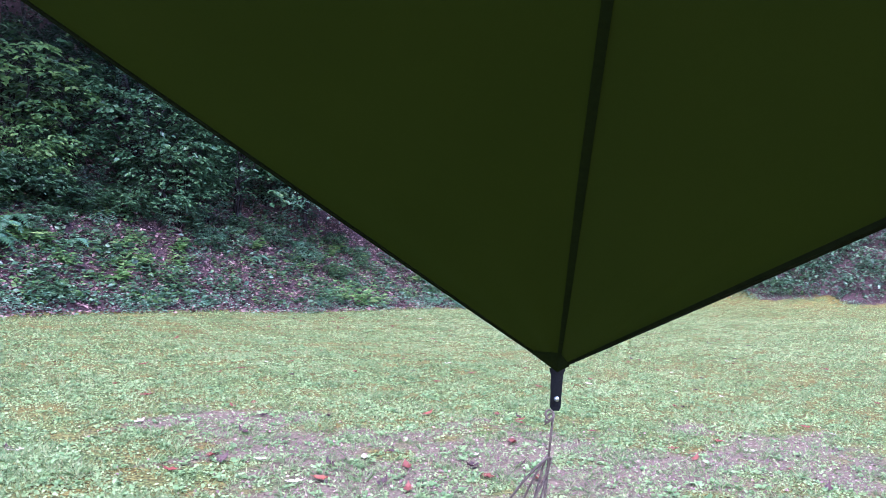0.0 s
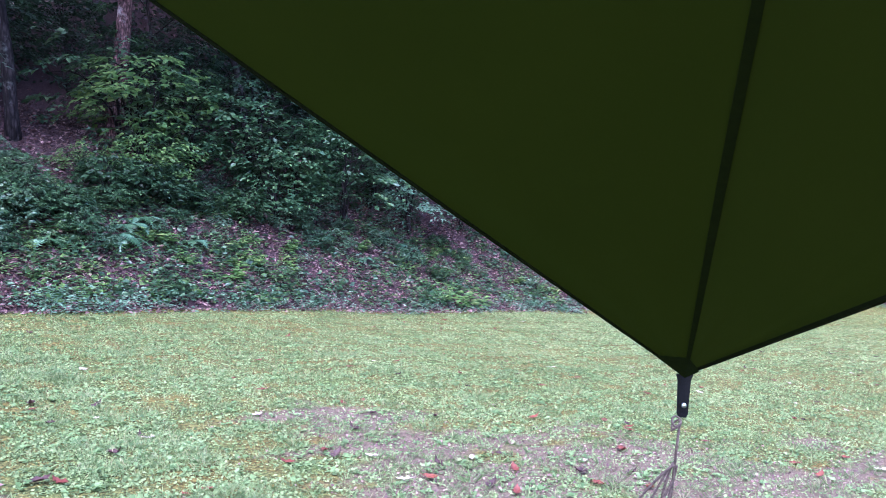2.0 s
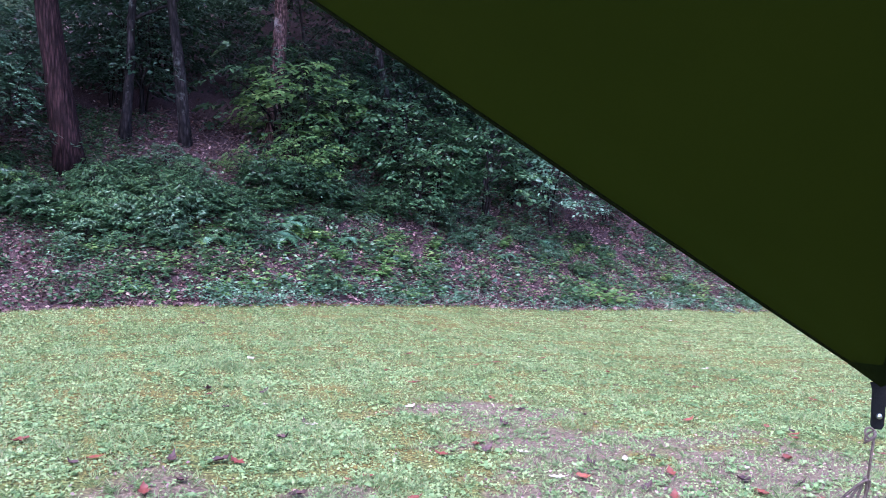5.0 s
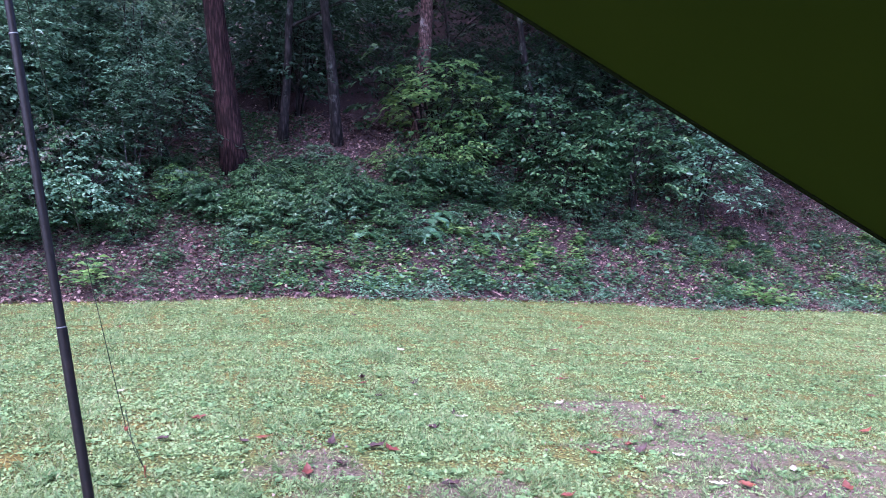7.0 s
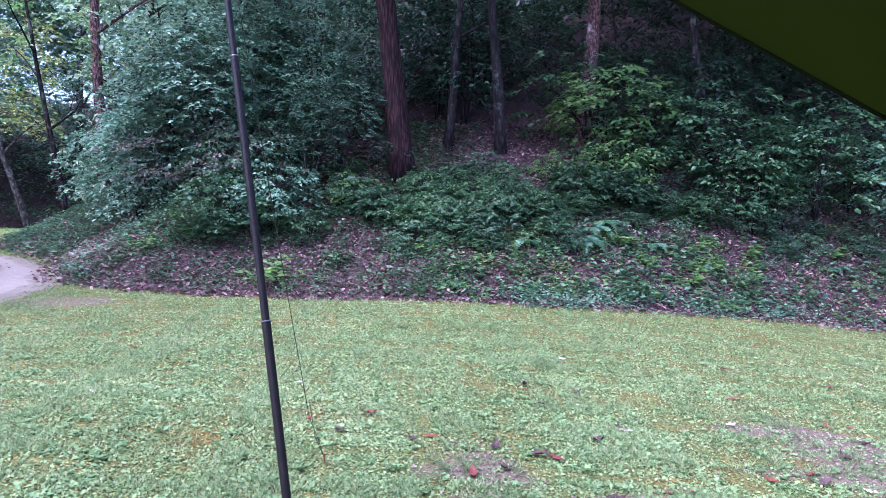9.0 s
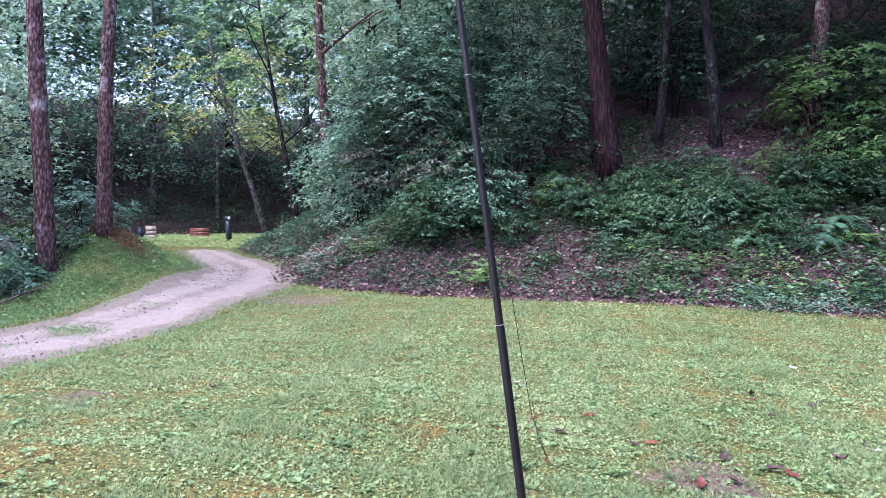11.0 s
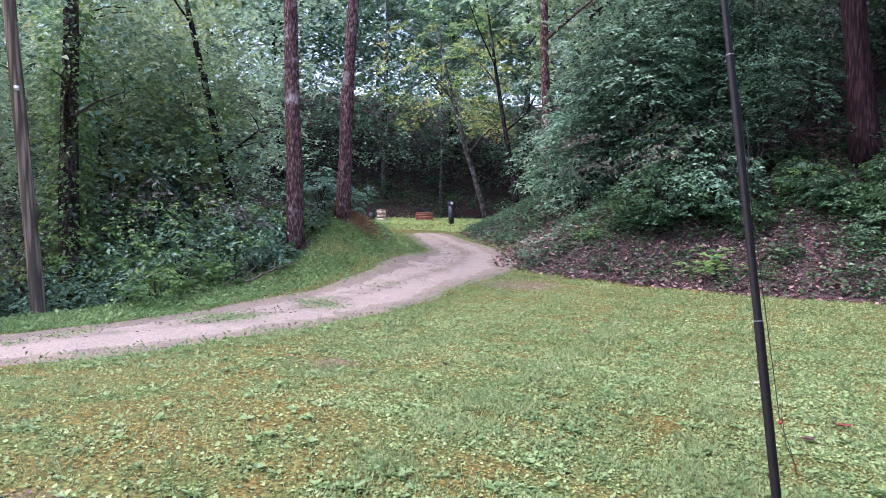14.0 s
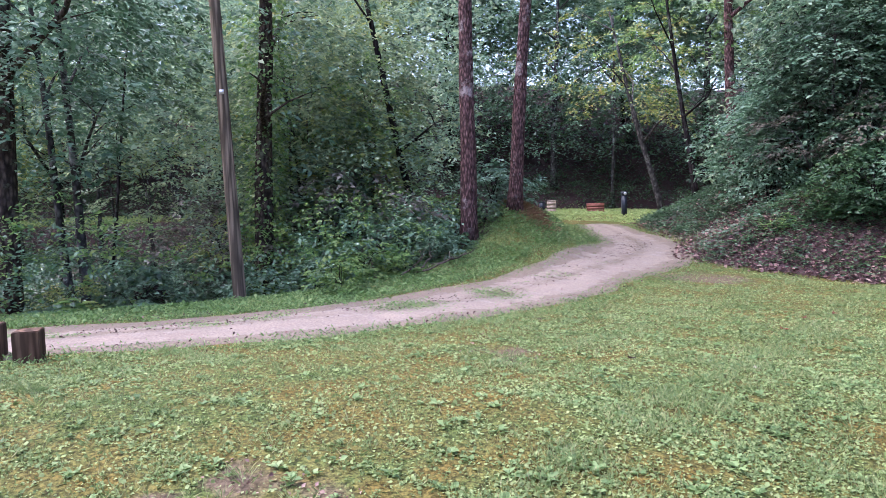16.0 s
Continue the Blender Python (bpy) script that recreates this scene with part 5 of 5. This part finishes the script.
leaf_cloud("woodland_foliage", 28, cloud_places(28, 280, -36.5, -33.4, 2, 15, 2.2, 6.5, lambda x, y: x < 0), 0.6, 18, 0.15, LEAF_COOL, "leafy boughs behind the far lawn")
leaf_cloud("woodland_foliage", 30, cloud_places(30, 90, -17.4, -15.8, -3.9, 0.5, 0.9, 5.0, lambda x, y: x < 0), 0.42, 18, 0.10, LEAF_LIGHT, "light green sprays at the face of the thicket")
leaf_cloud("hanging_boughs", 24, cloud_places(24, 100, -13.4, -10.6, -7.2, -4.7, 2.5, 5.2, lambda x, y: x < 0), 0.45, 18, 0.125, LEAF_COOL, "leafy boughs hanging beside the road")
leaf_cloud("roadside_brush", 12, cloud_places(12, 420, -17, -9.5, -13, 0.4, 0.2, 1.7, lambda x, y: (to_line(ROAD_MID, x, y)[0] > 2.3) & (to_line(ROAD_MID, x, y)[0] < 6.0) & ~pole_gap(x, y)), 0.26, 18, 0.085, LEAF_LIGHT, "light green sprigs in the roadside brush")
leaf_cloud("roadside_brush", 10, cloud_places(10, 420, -17, -9.5, -13, 0.6, 0.1, 1.2, lambda x, y: (to_line(ROAD_MID, x, y)[0] > 2.3) & (to_line(ROAD_MID, x, y)[0] < 6.0) & ~pole_gap(x, y)), 0.30, 18, 0.09, LEAF_COOL, "tangled brush and vines along the road")


# ---- vines, pine straw, a stump, pale scraps ----
def build_vine(tree_low, tree_high, radius, seed):
    """Climbing leaves that sleeve a trunk."""
    r = np.random.default_rng(seed)
    n = 2600
    s = r.uniform(0, 1.4, n)
    a = r.uniform(0, 6.28, n)
    q = radius * (1.0 + 1.1 * r.uniform(0, 1, n) ** 2)
    low, high = np.array(tree_low), np.array(tree_high)
    pos = low + s[:, None] * (high - low) + np.stack([q * np.cos(a), q * np.sin(a), 0 * a], 1)
    ahead = np.stack([np.cos(a), np.sin(a), r.uniform(-1, 0.2, n)], 1)
    nor = np.stack([np.cos(a), np.sin(a), 0.6 + 0 * a], 1) + r.normal(0, 0.4, (n, 3))
    le = 0.10 * r.uniform(0.6, 1.3, n)
    ob = link_mesh("climbing_vine", blades("climbing_vine", pos, ahead, nor, le, le * 0.7), LEAF_LIGHT)
    return tagged(ob, "leafy vine climbing a dark tree trunk", "vine", kind="stuff")


build_vine((-15.20, -2.96, 0.2), (-15.23, -2.79, 5.23), 0.25, 5)


def build_stump(x, y):
    ob = new("tree_stump")
    ob.location = (x, y, land_at(x, y))
    bm = bmesh.new()
    pts = [(0, 0, -0.2), (0.0, 0.0, 0.1), (0.03, 0.02, 0.45), (0.05, 0.05, 0.75), (0.02, 0.08, 0.9)]
    tube(bm, pts, [0.42, 0.33, 0.28, 0.26, 0.16], 14)
    for v in bm.verts:
        v.co += Vector(noise.noise_vector(v.co * 4.0)) * 0.09
    part("wood", bm, BARK_OAK, ob)
    return tagged(ob, "broken dark purplish tree stump in the thicket", "stump")


build_stump(-13.6, -4.75)


def build_dead_branch(x, y, length, turn, seed):
    """A bare broken bough with a few twigs, lying in the weeds."""
    r = np.random.default_rng(seed)
    ob = new("dead_branch")
    ob.location = (x, y, land_at(x, y))
    out = Vector((math.cos(turn), math.sin(turn), 0))
    pts = [out * length * (i / 7) + Vector((r.normal(0, 0.02), r.normal(0, 0.02), 0.04 + 0.32 * length * (i / 7) ** 1.3)) for i in range(8)]
    bm = bmesh.new()
    tube(bm, pts, [0.022 * (1 - 0.7 * i / 7) for i in range(8)], 7)
    bough = part("bough", bm, DEAD_WOOD, ob)
    for i in (2, 3, 5, 6):
        a = turn + r.uniform(-1.4, 1.4)
        tip = pts[i] + Vector((math.cos(a), math.sin(a), r.uniform(0.1, 0.8))) * length * r.uniform(0.2, 0.4)
        bm = bmesh.new()
        tube(bm, [pts[i], pts[i].lerp(tip, 0.5) + Vector((0, 0, 0.02)), tip], [0.009, 0.007, 0.003], 5)
        part("twig", bm, DEAD_WOOD, bough)
    return tagged(ob, "bare grey-brown dead branch lying in the verge weeds", "branch", "dead branches in the verge")


DEAD_WOOD = bark_material("dead_grey_wood", (0.10, 0.075, 0.06), (0.30, 0.24, 0.20), 18, None, 0.2, 0.01)
for x, y, length, turn, seed in ((-12.9, -0.35, 0.9, 2.6, 1), (-13.1, -0.1, 0.8, 1.9, 2), (-13.5, 0.05, 1.0, 2.9, 3), (-12.6, -0.75, 0.7, 3.3, 4), (-13.9, 0.25, 0.8, 1.5, 5)):
    build_dead_branch(x, y, length, turn, seed)


def straw_keep(x, y):
    return np.exp(-((x + 17.6) / 0.8) ** 2 - ((y - 2.75) / 0.3) ** 2)


STRAW = leaf_material("rusty_pine_straw", [(0.0, (0.10, 0.05, 0.025)), (0.5, (0.22, 0.12, 0.06)), (1.0, (0.36, 0.22, 0.12))], 0.6, 0.1, 0.3, 0.3)

# ---- ground cover ----
def cover(name, seed, count, x0, x1, y0, y1, size, aspect, mat, keep, stand, label, category, thin=4.5):
    """Small leaves strewn on the land, thickest about the camp, as one object."""
    r = np.random.default_rng(seed)
    got = []
    left = count
    ring = np.linspace(0.5, 34.0, 400)
    share = np.cumsum(ring * np.minimum(1.0, thin / ring) ** 1.8 * np.where(ring < 2.4, 0.25, 1.0))
    while left > 0:
        if thin < 10:
            away = np.interp(r.uniform(0, share[-1], left * 2 + 2000), share, ring)
            turn = r.uniform(0.6, 3.9, len(away))
            x, y = away * np.cos(turn) - 0.2, away * np.sin(turn)
            near = (x > x0) & (x < x1) & (y > y0) & (y < y1)
            x, y = x[near], y[near]
        else:
            x, y = r.uniform(x0, x1, left * 3 + 2000), r.uniform(y0, y1, left * 3 + 2000)
        ok = r.uniform(0, 1, len(x)) < keep(x, y)
        got.append(np.stack([x[ok], y[ok]], 1)[:left])
        left -= len(got[-1])
    xy = np.concatenate(got)
    n = len(xy)
    far = np.hypot(xy[:, 0] + 0.2, xy[:, 1])
    le = size * r.uniform(0.55, 1.4, n) * (np.clip(0.72 + far / 24, 0.75, 2.0) if thin < 10 else 1.0)
    z = land(xy[:, 0], xy[:, 1]) + r.uniform(0.0, 0.5, n) * le + (0.04 if name.startswith("road") else 0.0)
    pos = np.stack([xy[:, 0], xy[:, 1], z], 1)
    az = r.uniform(0, 2 * np.pi, n)
    if stand:
        lean = r.uniform(0.3, 1.6, n)
        ahead = np.stack([np.cos(az) * lean, np.sin(az) * lean, np.ones(n)], 1)
        nor = np.stack([np.cos(az), np.sin(az), 0.2 + 0 * az], 1)
    else:
        el = r.uniform(-0.05, 0.75, n)
        ahead = np.stack([np.cos(az) * np.cos(el), np.sin(az) * np.cos(el), np.sin(el)], 1)
        nor = np.array([0, 0, 1.0]) + r.normal(0, 0.5, (n, 3))
    me = rounds(name, pos, nor, le) if aspect == 1 else blades(name, pos, ahead, nor, le, le * aspect)
    return tagged(link_mesh(name, me, mat), label, category, kind="stuff")


def lawn_keep(x, y):
    d, _ = to_line(BANK, x, y)
    r, _ = to_line(ROAD_MID, x, y)
    k = smoothstep(0.15, -0.5, d) * smoothstep(1.15, 1.5, np.abs(r)) * (1 - wood_mask(x, y))
    moss = 0.7 * np.exp(-((x + 4.8) / 2.2) ** 2 - ((y + 1.0) / 1.7) ** 2)
    tuft = 0.56 + 0.38 * wobble(x, y, 2.3, 4.0) + 0.55 * wobble(x, y, 6.1, 1.0) + 0.45 * wobble(x, y, 12.7, 3.0) - moss
    return k * np.clip(tuft, 0.12, 1) * (1 - 0.8 * np.clip(1.35 * bare_mask(x, y) + 0.35 * wobble(x, y, 4.0, 3.0), 0, 1))


def tuft_keep(x, y):
    return lawn_keep(x, y) * np.clip(0.25 + 1.3 * wobble(x, y, 3.3, 9.0), 0.08, 1)


def bank_keep(x, y):
    d, _ = to_line(BANK, x, y)
    return smoothstep(-0.3, 0.1, d) * smoothstep(9, 6, d)


cover("clover", 4, 55000, -9, 6, -4, 11, 0.024, 1, CLOVER, lawn_keep, False, "round clover leaves in the lawn", "clover", 3.5)
cover("clover", 1, 300000, -17, 18, -5, 27, 0.0205, 0.85, CLOVER, lawn_keep, False, "clover and low broadleaf lawn plants", "clover")
cover("clover", 8, 70000, -8, 3, -3.6, 8, 0.0150, 0.95, CLOVER, lawn_keep, False, "small fresh clover leaves in the near lawn", "clover", 3.5)
cover("grass", 2, 110000, -17, 10, -5, 27, 0.046, 0.08, GRASS, tuft_keep, True, "short grass blades in the lawn", "grass")
cover("leaf_litter", 3, 95000, -26, 12, 3, 33, 0.085, 0.6, LITTER, bank_keep, False, "brown and purplish dead leaves on the bank", "leaf litter", 20.0)


def herb_cover(name, seed, clumps, a0, a1, d0, d1, leaf, mat, label):
    """Rosettes too small and many to tell apart, on the bank."""
    r = np.random.default_rng(seed)
    c = np.array([bank_point(r.uniform(a0, a1), d0 + (d1 - d0) * r.uniform(0, 1)) for _ in range(clumps)])
    per = 16
    k = np.repeat(np.arange(clumps), per)
    size = r.uniform(0.10, 0.30, clumps)
    a = r.uniform(0, 6.28, clumps * per)
    q = np.sqrt(r.uniform(0, 1, clumps * per)) * size[k]
    x, y = c[k, 0] + q * np.cos(a), c[k, 1] + q * np.sin(a)
    z = land(x, y) + r.uniform(0.03, 0.9, clumps * per) * size[k]
    ahead = np.stack([np.cos(a), np.sin(a), r.uniform(-0.2, 0.5, len(a))], 1)
    nor = np.array([0, 0, 1.0]) + r.normal(0, 0.4, (len(a), 3))
    le = leaf * r.uniform(0.5, 1.3, len(a))
    ob = link_mesh(name, blades(name, np.stack([x, y, z], 1), ahead, nor, le, le * 0.6), mat)
    return tagged(ob, label, "undergrowth", kind="stuff")


herb_cover("undergrowth", 69, 460, 8.5, 13.6, -0.15, 0.55, 0.065, LEAF_COOL, "soft grey-green plants along the foot of the bank")
# shade-coloured leaves added over bright litter that should lie in shade
herb_cover("undergrowth", 70, 320, 6.5, 8.3, 3.8, 7.5, 0.10, LEAF_SHADE, "undergrowth about the large tree, added to darken the open slope")
herb_cover("undergrowth", 68, 680, 9.0, 13.4, 0.2, 4.4, 0.14, LEAF_COOL_SHADED, "leafy green plants crowding the bank")
herb_cover("undergrowth", 61, 1000, 7.6, 13.6, 0.2, 5.0, 0.10, LEAF_MID, "low mixed green undergrowth on the bank")
herb_cover("undergrowth", 62, 420, 8.2, 13.6, 0.1, 4.0, 0.12, LEAF_LIGHT, "low bright green undergrowth on the bank")
herb_cover("undergrowth", 63, 150, 3.4, 5.4, 0.3, 4.5, 0.085, LEAF_COOL, "low grey-green undergrowth beside the road")

herb_cover("undergrowth", 66, 480, 2.6, 3.9, 0.1, 3.0, 0.085, LEAF_COOL_SHADED, "green grassy growth on the nose of the bank")
herb_cover("undergrowth", 67, 330, 2.6, 4.1, 0.1, 2.0, 0.07, LEAF_MID, "soft green growth on the nose of the bank")

cover("far_grass", 5, 42000, -35, -17, -15, 13, 0.09, 0.35, GRASS_SKYLIT, lawn_keep, False, "mown grass of the far lawn with skylight put into its colour", "grass", 40.0)

cover("far_grass", 7, 44000, -2, 30, 13, 32, 0.045, 0.6, CLOVER, lawn_keep, False, "lawn plants of the far end of the lawn", "grass", 40.0)


def road_tufts(x, y):
    r, _ = to_line(ROAD_MID, x, y)
    strip = smoothstep(0.45, 0.1, np.abs(r - 0.12)) * smoothstep(-14.5, -12.5, x) * np.clip(0.1 + 1.3 * wobble(x, y, 2.1, 6.0) + 0.7 * wobble(x, y, 7.0, 1.0), 0, 1)
    tuft = np.exp(-((x + 9.25) / 0.35) ** 2 - ((y + 0.3) / 0.35) ** 2) + 0.6 * np.exp(-((x + 10.6) / 0.6) ** 2 - ((y - 0.95) / 0.3) ** 2)
    return 0.55 * strip + tuft


def road_strip(x, y):
    r, _ = to_line(ROAD_MID, x, y)
    side = smoothstep(0.55, 0.1, np.abs(r - 0.12)) + 0.9 * smoothstep(0.3, 0.0, np.abs(np.abs(r) - 1.2))
    return side * np.clip(0.35 + 0.9 * wobble(x, y, 3.1, 2.0) + 0.6 * wobble(x, y, 9.0, 4.0), 0, 1)


def knoll_keep(x, y):
    r, _ = to_line(ROAD_MID, x, y)
    return smoothstep(1.2, 1.5, r) * smoothstep(3.6, 2.6, r) * np.clip(0.55 + 0.6 * wobble(x, y, 2.0, 3.0), 0.1, 1)


cover("verge_weeds", 12, 26000, -22, -8.5, -5, 5, 0.048, 0.32, VERGE, knoll_keep, False, "leafy green weeds on the knoll beside the road", "weeds", 40.0)
cover("verge_weeds", 13, 6000, -22, -8.5, -5, 5, 0.085, 0.42, VERGE, knoll_keep, False, "broad-leaved weeds on the knoll beside the road", "weeds", 40.0)
cover("road_grass", 6, 4600, -15, -6, -8, 4, 0.032, 0.3, VERGE, road_tufts, False, "weeds growing along the middle of the road", "weeds", 40.0)
cover("road_debris", 11, 2600, -20, -5.5, -9, 6, 0.03, 0.45, DARK_LEAF, road_strip, False, "dark dead bits strewn along the road", "debris", 40.0)

cover("pine_straw", 8, 3600, -20, -15.5, 1.2, 4.2, 0.12, 0.10, STRAW, straw_keep, False, "rusty fallen pine straw on the knoll", "pine straw", 40.0)

def crumbs_keep(x, y):
    return np.clip(1.6 * bare_mask(x, y) - 0.25, 0, 1)


cover("soil_crumbs", 9, 3500, -8, 6, -3, 12, 0.022, 0.7, LITTER, crumbs_keep, False, "small dead bits strewn on the bare soil", "debris", 40.0)


def road_keep(x, y):
    r, _ = to_line(ROAD_MID, x, y)
    return smoothstep(1.6, 1.2, np.abs(r)) * np.clip(0.15 + 0.85 * smoothstep(0.5, 0.0, np.abs(np.abs(r) - 1.25)) + 0.5 * smoothstep(0.35, 0.0, np.abs(r)), 0, 1)


cover("road_debris", 10, 900, -23, -5, -9, 7, 0.03, 0.6, LITTER, road_keep, False, "dead leaf bits and grit lying on the road", "debris", 40.0)

# broad-leaved rosettes and grass tufts that stand out of the lawn
def tufts(name, seed, count, x0, x1, y0, y1, leaf, aspect, per, rise, mat, keep, label, category):
    r = np.random.default_rng(seed)
    x, y = r.uniform(x0, x1, count * 12), r.uniform(y0, y1, count * 12)
    away = np.hypot(x + 0.2, y)
    p = np.minimum(1.0, 4.5 / away) ** 1.3 * (away > 2.2) * keep(x, y)
    ok = r.uniform(0, 1, len(x)) < p
    x, y = x[ok][:count], y[ok][:count]
    n = len(x) * per
    k = np.repeat(np.arange(len(x)), per)
    size = r.uniform(0.6, 1.35, len(x))
    a = r.uniform(0, 6.28, n)
    q = r.uniform(0.0, 0.45, n) * leaf * size[k]
    px, py = x[k] + q * np.cos(a), y[k] + q * np.sin(a)
    ahead = np.stack([np.cos(a), np.sin(a), r.uniform(0.3, 1.0, n) * rise], 1)
    nor = np.stack([-0.5 * np.cos(a), -0.5 * np.sin(a), 1 + 0 * a], 1) + r.normal(0, 0.25, (n, 3))
    le = leaf * size[k] * r.uniform(0.6, 1.2, n)
    pos = np.stack([px, py, land(px, py) + 0.004 + r.uniform(0, 0.25, n) * le], 1)
    return tagged(link_mesh(name, blades(name, pos, ahead, nor, le, le * aspect), mat), label, category, kind="stuff")


WEED = leaf_material("broad_lawn_weed_leaves", [(0.0, (0.070, 0.125, 0.040)), (0.4, (0.140, 0.220, 0.074)), (0.8, (0.225, 0.320, 0.120)), (1.0, (0.33, 0.41, 0.19))], 0.45, 0.35, 0.3, 0.5)
tufts("lawn_weeds", 91, 9000, -14, 9, -5, 22, 0.038, 0.66, 7, 0.6, WEED, lawn_keep, "broad-leaved weed rosettes in the lawn", "weeds")
tufts("grass_tufts", 92, 3000, -14, 9, -5, 22, 0.070, 0.055, 14, 1.5, GRASS, tuft_keep, "longer tufts of grass in the lawn", "grass")
tufts("lawn_weeds", 94, 900, -6, 4, -3, 8, 0.036, 0.7, 9, 0.6, WEED, lambda x, y: np.clip(1.2 * bare_mask(x, y), 0, 1) * np.clip(wobble(x, y, 5.0, 3.3) + 0.1, 0, 1), "weed clumps on the bare soil", "weeds")
tufts("grass_tufts", 93, 1400, -6, 4, -3, 8, 0.055, 0.06, 12, 1.6, GRASS, lambda x, y: np.clip(1.2 * bare_mask(x, y), 0, 1) * np.clip(wobble(x, y, 4.0, 6.3) + 0.35, 0, 1), "thin grass tufts on the bare soil", "grass")

# verge plants along both sides of the road
def verge(seed, count, lo, hi, label, side=1.0):
    r = np.random.default_rng(seed)
    mid = line_points(ROAD_MID, 0.25, ROAD_HALF)
    i = r.integers(0, len(mid) - 1, count)
    d = np.gradient(mid[:, :2], axis=0)
    d /= np.linalg.norm(d, axis=1)[:, None]
    s = mid[i, 2] + r.uniform(lo, hi, count)
    x, y = mid[i, 0] - d[i, 1] * s * side, mid[i, 1] + d[i, 0] * s * side
    x, y = x + r.normal(0, 0.12, count), y + r.normal(0, 0.12, count)
    le = (0.042 if side > 0 else 0.032) * r.uniform(0.5, 1.5, count)
    pos = np.stack([x, y, land(x, y) + r.uniform(0, 0.06, count)], 1)
    a = r.uniform(0, 6.28, count)
    ahead = np.stack([np.cos(a), np.sin(a), r.uniform(0, 1.4, count)], 1)
    nor = np.array([0, 0, 1.0]) + r.normal(0, 0.5, (count, 3))
    ob = link_mesh("verge_plants", blades("verge_plants", pos, ahead, nor, le, le * 0.3), VERGE)
    return tagged(ob, label, "verge plants", kind="stuff")


verge(71, 44000, -0.24, 1.7, "rough green weeds along the road verge")
verge(72, 14000, -0.16, 0.45, "grass creeping over the edge of the road", -1.0)


# ---- fallen leaves on the lawn ----
def make_fallen_leaf(seed, mat, label, curl):
    """A pointed, wavy-edged leaf, folded along its midrib and curled at the tip, with a stalk."""
    r = np.random.default_rng(seed)
    bm = bmesh.new()
    rows = []
    lean = r.uniform(-0.5, 0.5)
    for i in range(10):
        s = i / 9
        w = 0.036 * math.sin(math.pi * min(1.0, 0.05 + 0.95 * s)) ** 0.75 * (1 - 0.45 * s) * (1 + 0.28 * math.sin(17 * s + seed))
        x = 0.115 * (s - 0.5)
        z = 0.008 + curl * (0.16 * max(0.0, s - 0.55) ** 2 + 0.06 * max(0.0, 0.3 - s) ** 2)
        rows.append([bm.verts.new((x, e * w + lean * 0.03 * (s - 0.5) ** 2, z + curl * 0.30 * w * e * e + 0.0035 * r.normal() * abs(e))) for e in (-1, -0.5, 0, 0.55, 1)])
    for r0, r1 in zip(rows, rows[1:]):
        for k in range(4):
            bm.faces.new((r0[k], r0[k + 1], r1[k + 1], r1[k]))
    tube(bm, [(-0.056, 0, 0.009), (-0.072, 0.004, 0.014), (-0.085, 0.002, 0.022)], [0.0012, 0.001, 0.0008], 4)
    ob = part("fallen_leaf", bm, mat)
    return tagged(ob, label, "fallen leaf", "fallen leaves on the lawn")


FALLEN = [Stock(make_fallen_leaf(1, RED_LEAF, "curled red fallen leaf lying on the lawn", 1.2)),
          Stock(make_fallen_leaf(2, RED_LEAF, "flat orange-red fallen leaf lying on the lawn", 0.3)),
          Stock(make_fallen_leaf(3, DARK_LEAF, "curled dark purple-brown fallen leaf on the lawn", 1.5)),
          Stock(make_fallen_leaf(4, PALE_LEAF, "pale tan fallen leaf lying on the lawn", 0.4))]
SEEN_LEAVES = [
    (-1.5, 6.42, 2), (-2.85, 3.15, 0), (-2.8, 3.4, 2), (-2.83, 3.81, 2), (-2.73, 3.83, 0), (-1.55, 5.06, 0), (-1.44, 4.98, 2), (-0.89, 4.6, 3),
    (-0.72, 4.67, 0), (-0.2, 5.14, 0), (-3.45, 3.44, 1), (-2.67, 6.8, 1), (-1.51, 5.76, 2), (-0.96, 6.59, 2), (-0.07, 6.96, 0), (-1.7, 4.7, 0),
    (-4.0, 5.31, 2), (-3.6, 5.55, 2), (-2.8, 4.91, 3), (-2.78, 4.46, 2), (-3.08, 3.67, 2), (-4.03, 3.44, 0),
    (-2.14, 3.54, 2), (0.78, 6.82, 0), (0.64, 6.05, 0), (2.1, 5.88, 0), (1.44, 6.76, 1), (0.37, 5.04, 1), (-0.17, 4.62, 0), (0.27, 5.28, 2),
    (2.78, 6.41, 3), (-0.73, 5.06, 2), (-2.37, 5.87, 3)]
for k, (x, y, kind) in enumerate(SEEN_LEAVES):
    FALLEN[kind].put(x, y, 0.8 + 0.35 * ((k * 0.618) % 1), k * 2.3, sink=-0.012)
leaf_rng = np.random.default_rng(77)
made = 0
while made < 210:
    x, y = leaf_rng.uniform(-9, 7), leaf_rng.uniform(0.5, 21)
    if float(lawn_keep(np.array([x]), np.array([y]))[0]) > 0.02 and leaf_rng.uniform() < 0.35 + 0.65 * (x > -4):
        FALLEN[leaf_rng.choice(4, p=(0.34, 0.26, 0.28, 0.12))].put(x, y, leaf_rng.uniform(0.6, 1.05), leaf_rng.uniform(0, 6.28), sink=-0.012)
        made += 1
herb_cover("undergrowth", 64, 520, 5.2, 8.4, 0.1, 2.0, 0.07, LEAF_MID, "scattered small plants on the leaf-littered bank")
herb_cover("undergrowth", 65, 600, 5.2, 8.4, 2.0, 4.5, 0.085, LEAF_MID, "low green undergrowth under the hillside shrubs")
for x, y in ((-10.35, 13.05), (-10.15, 13.3)):
    FALLEN[3].put(x, y, 1.3, x * 5, sink=-0.03)
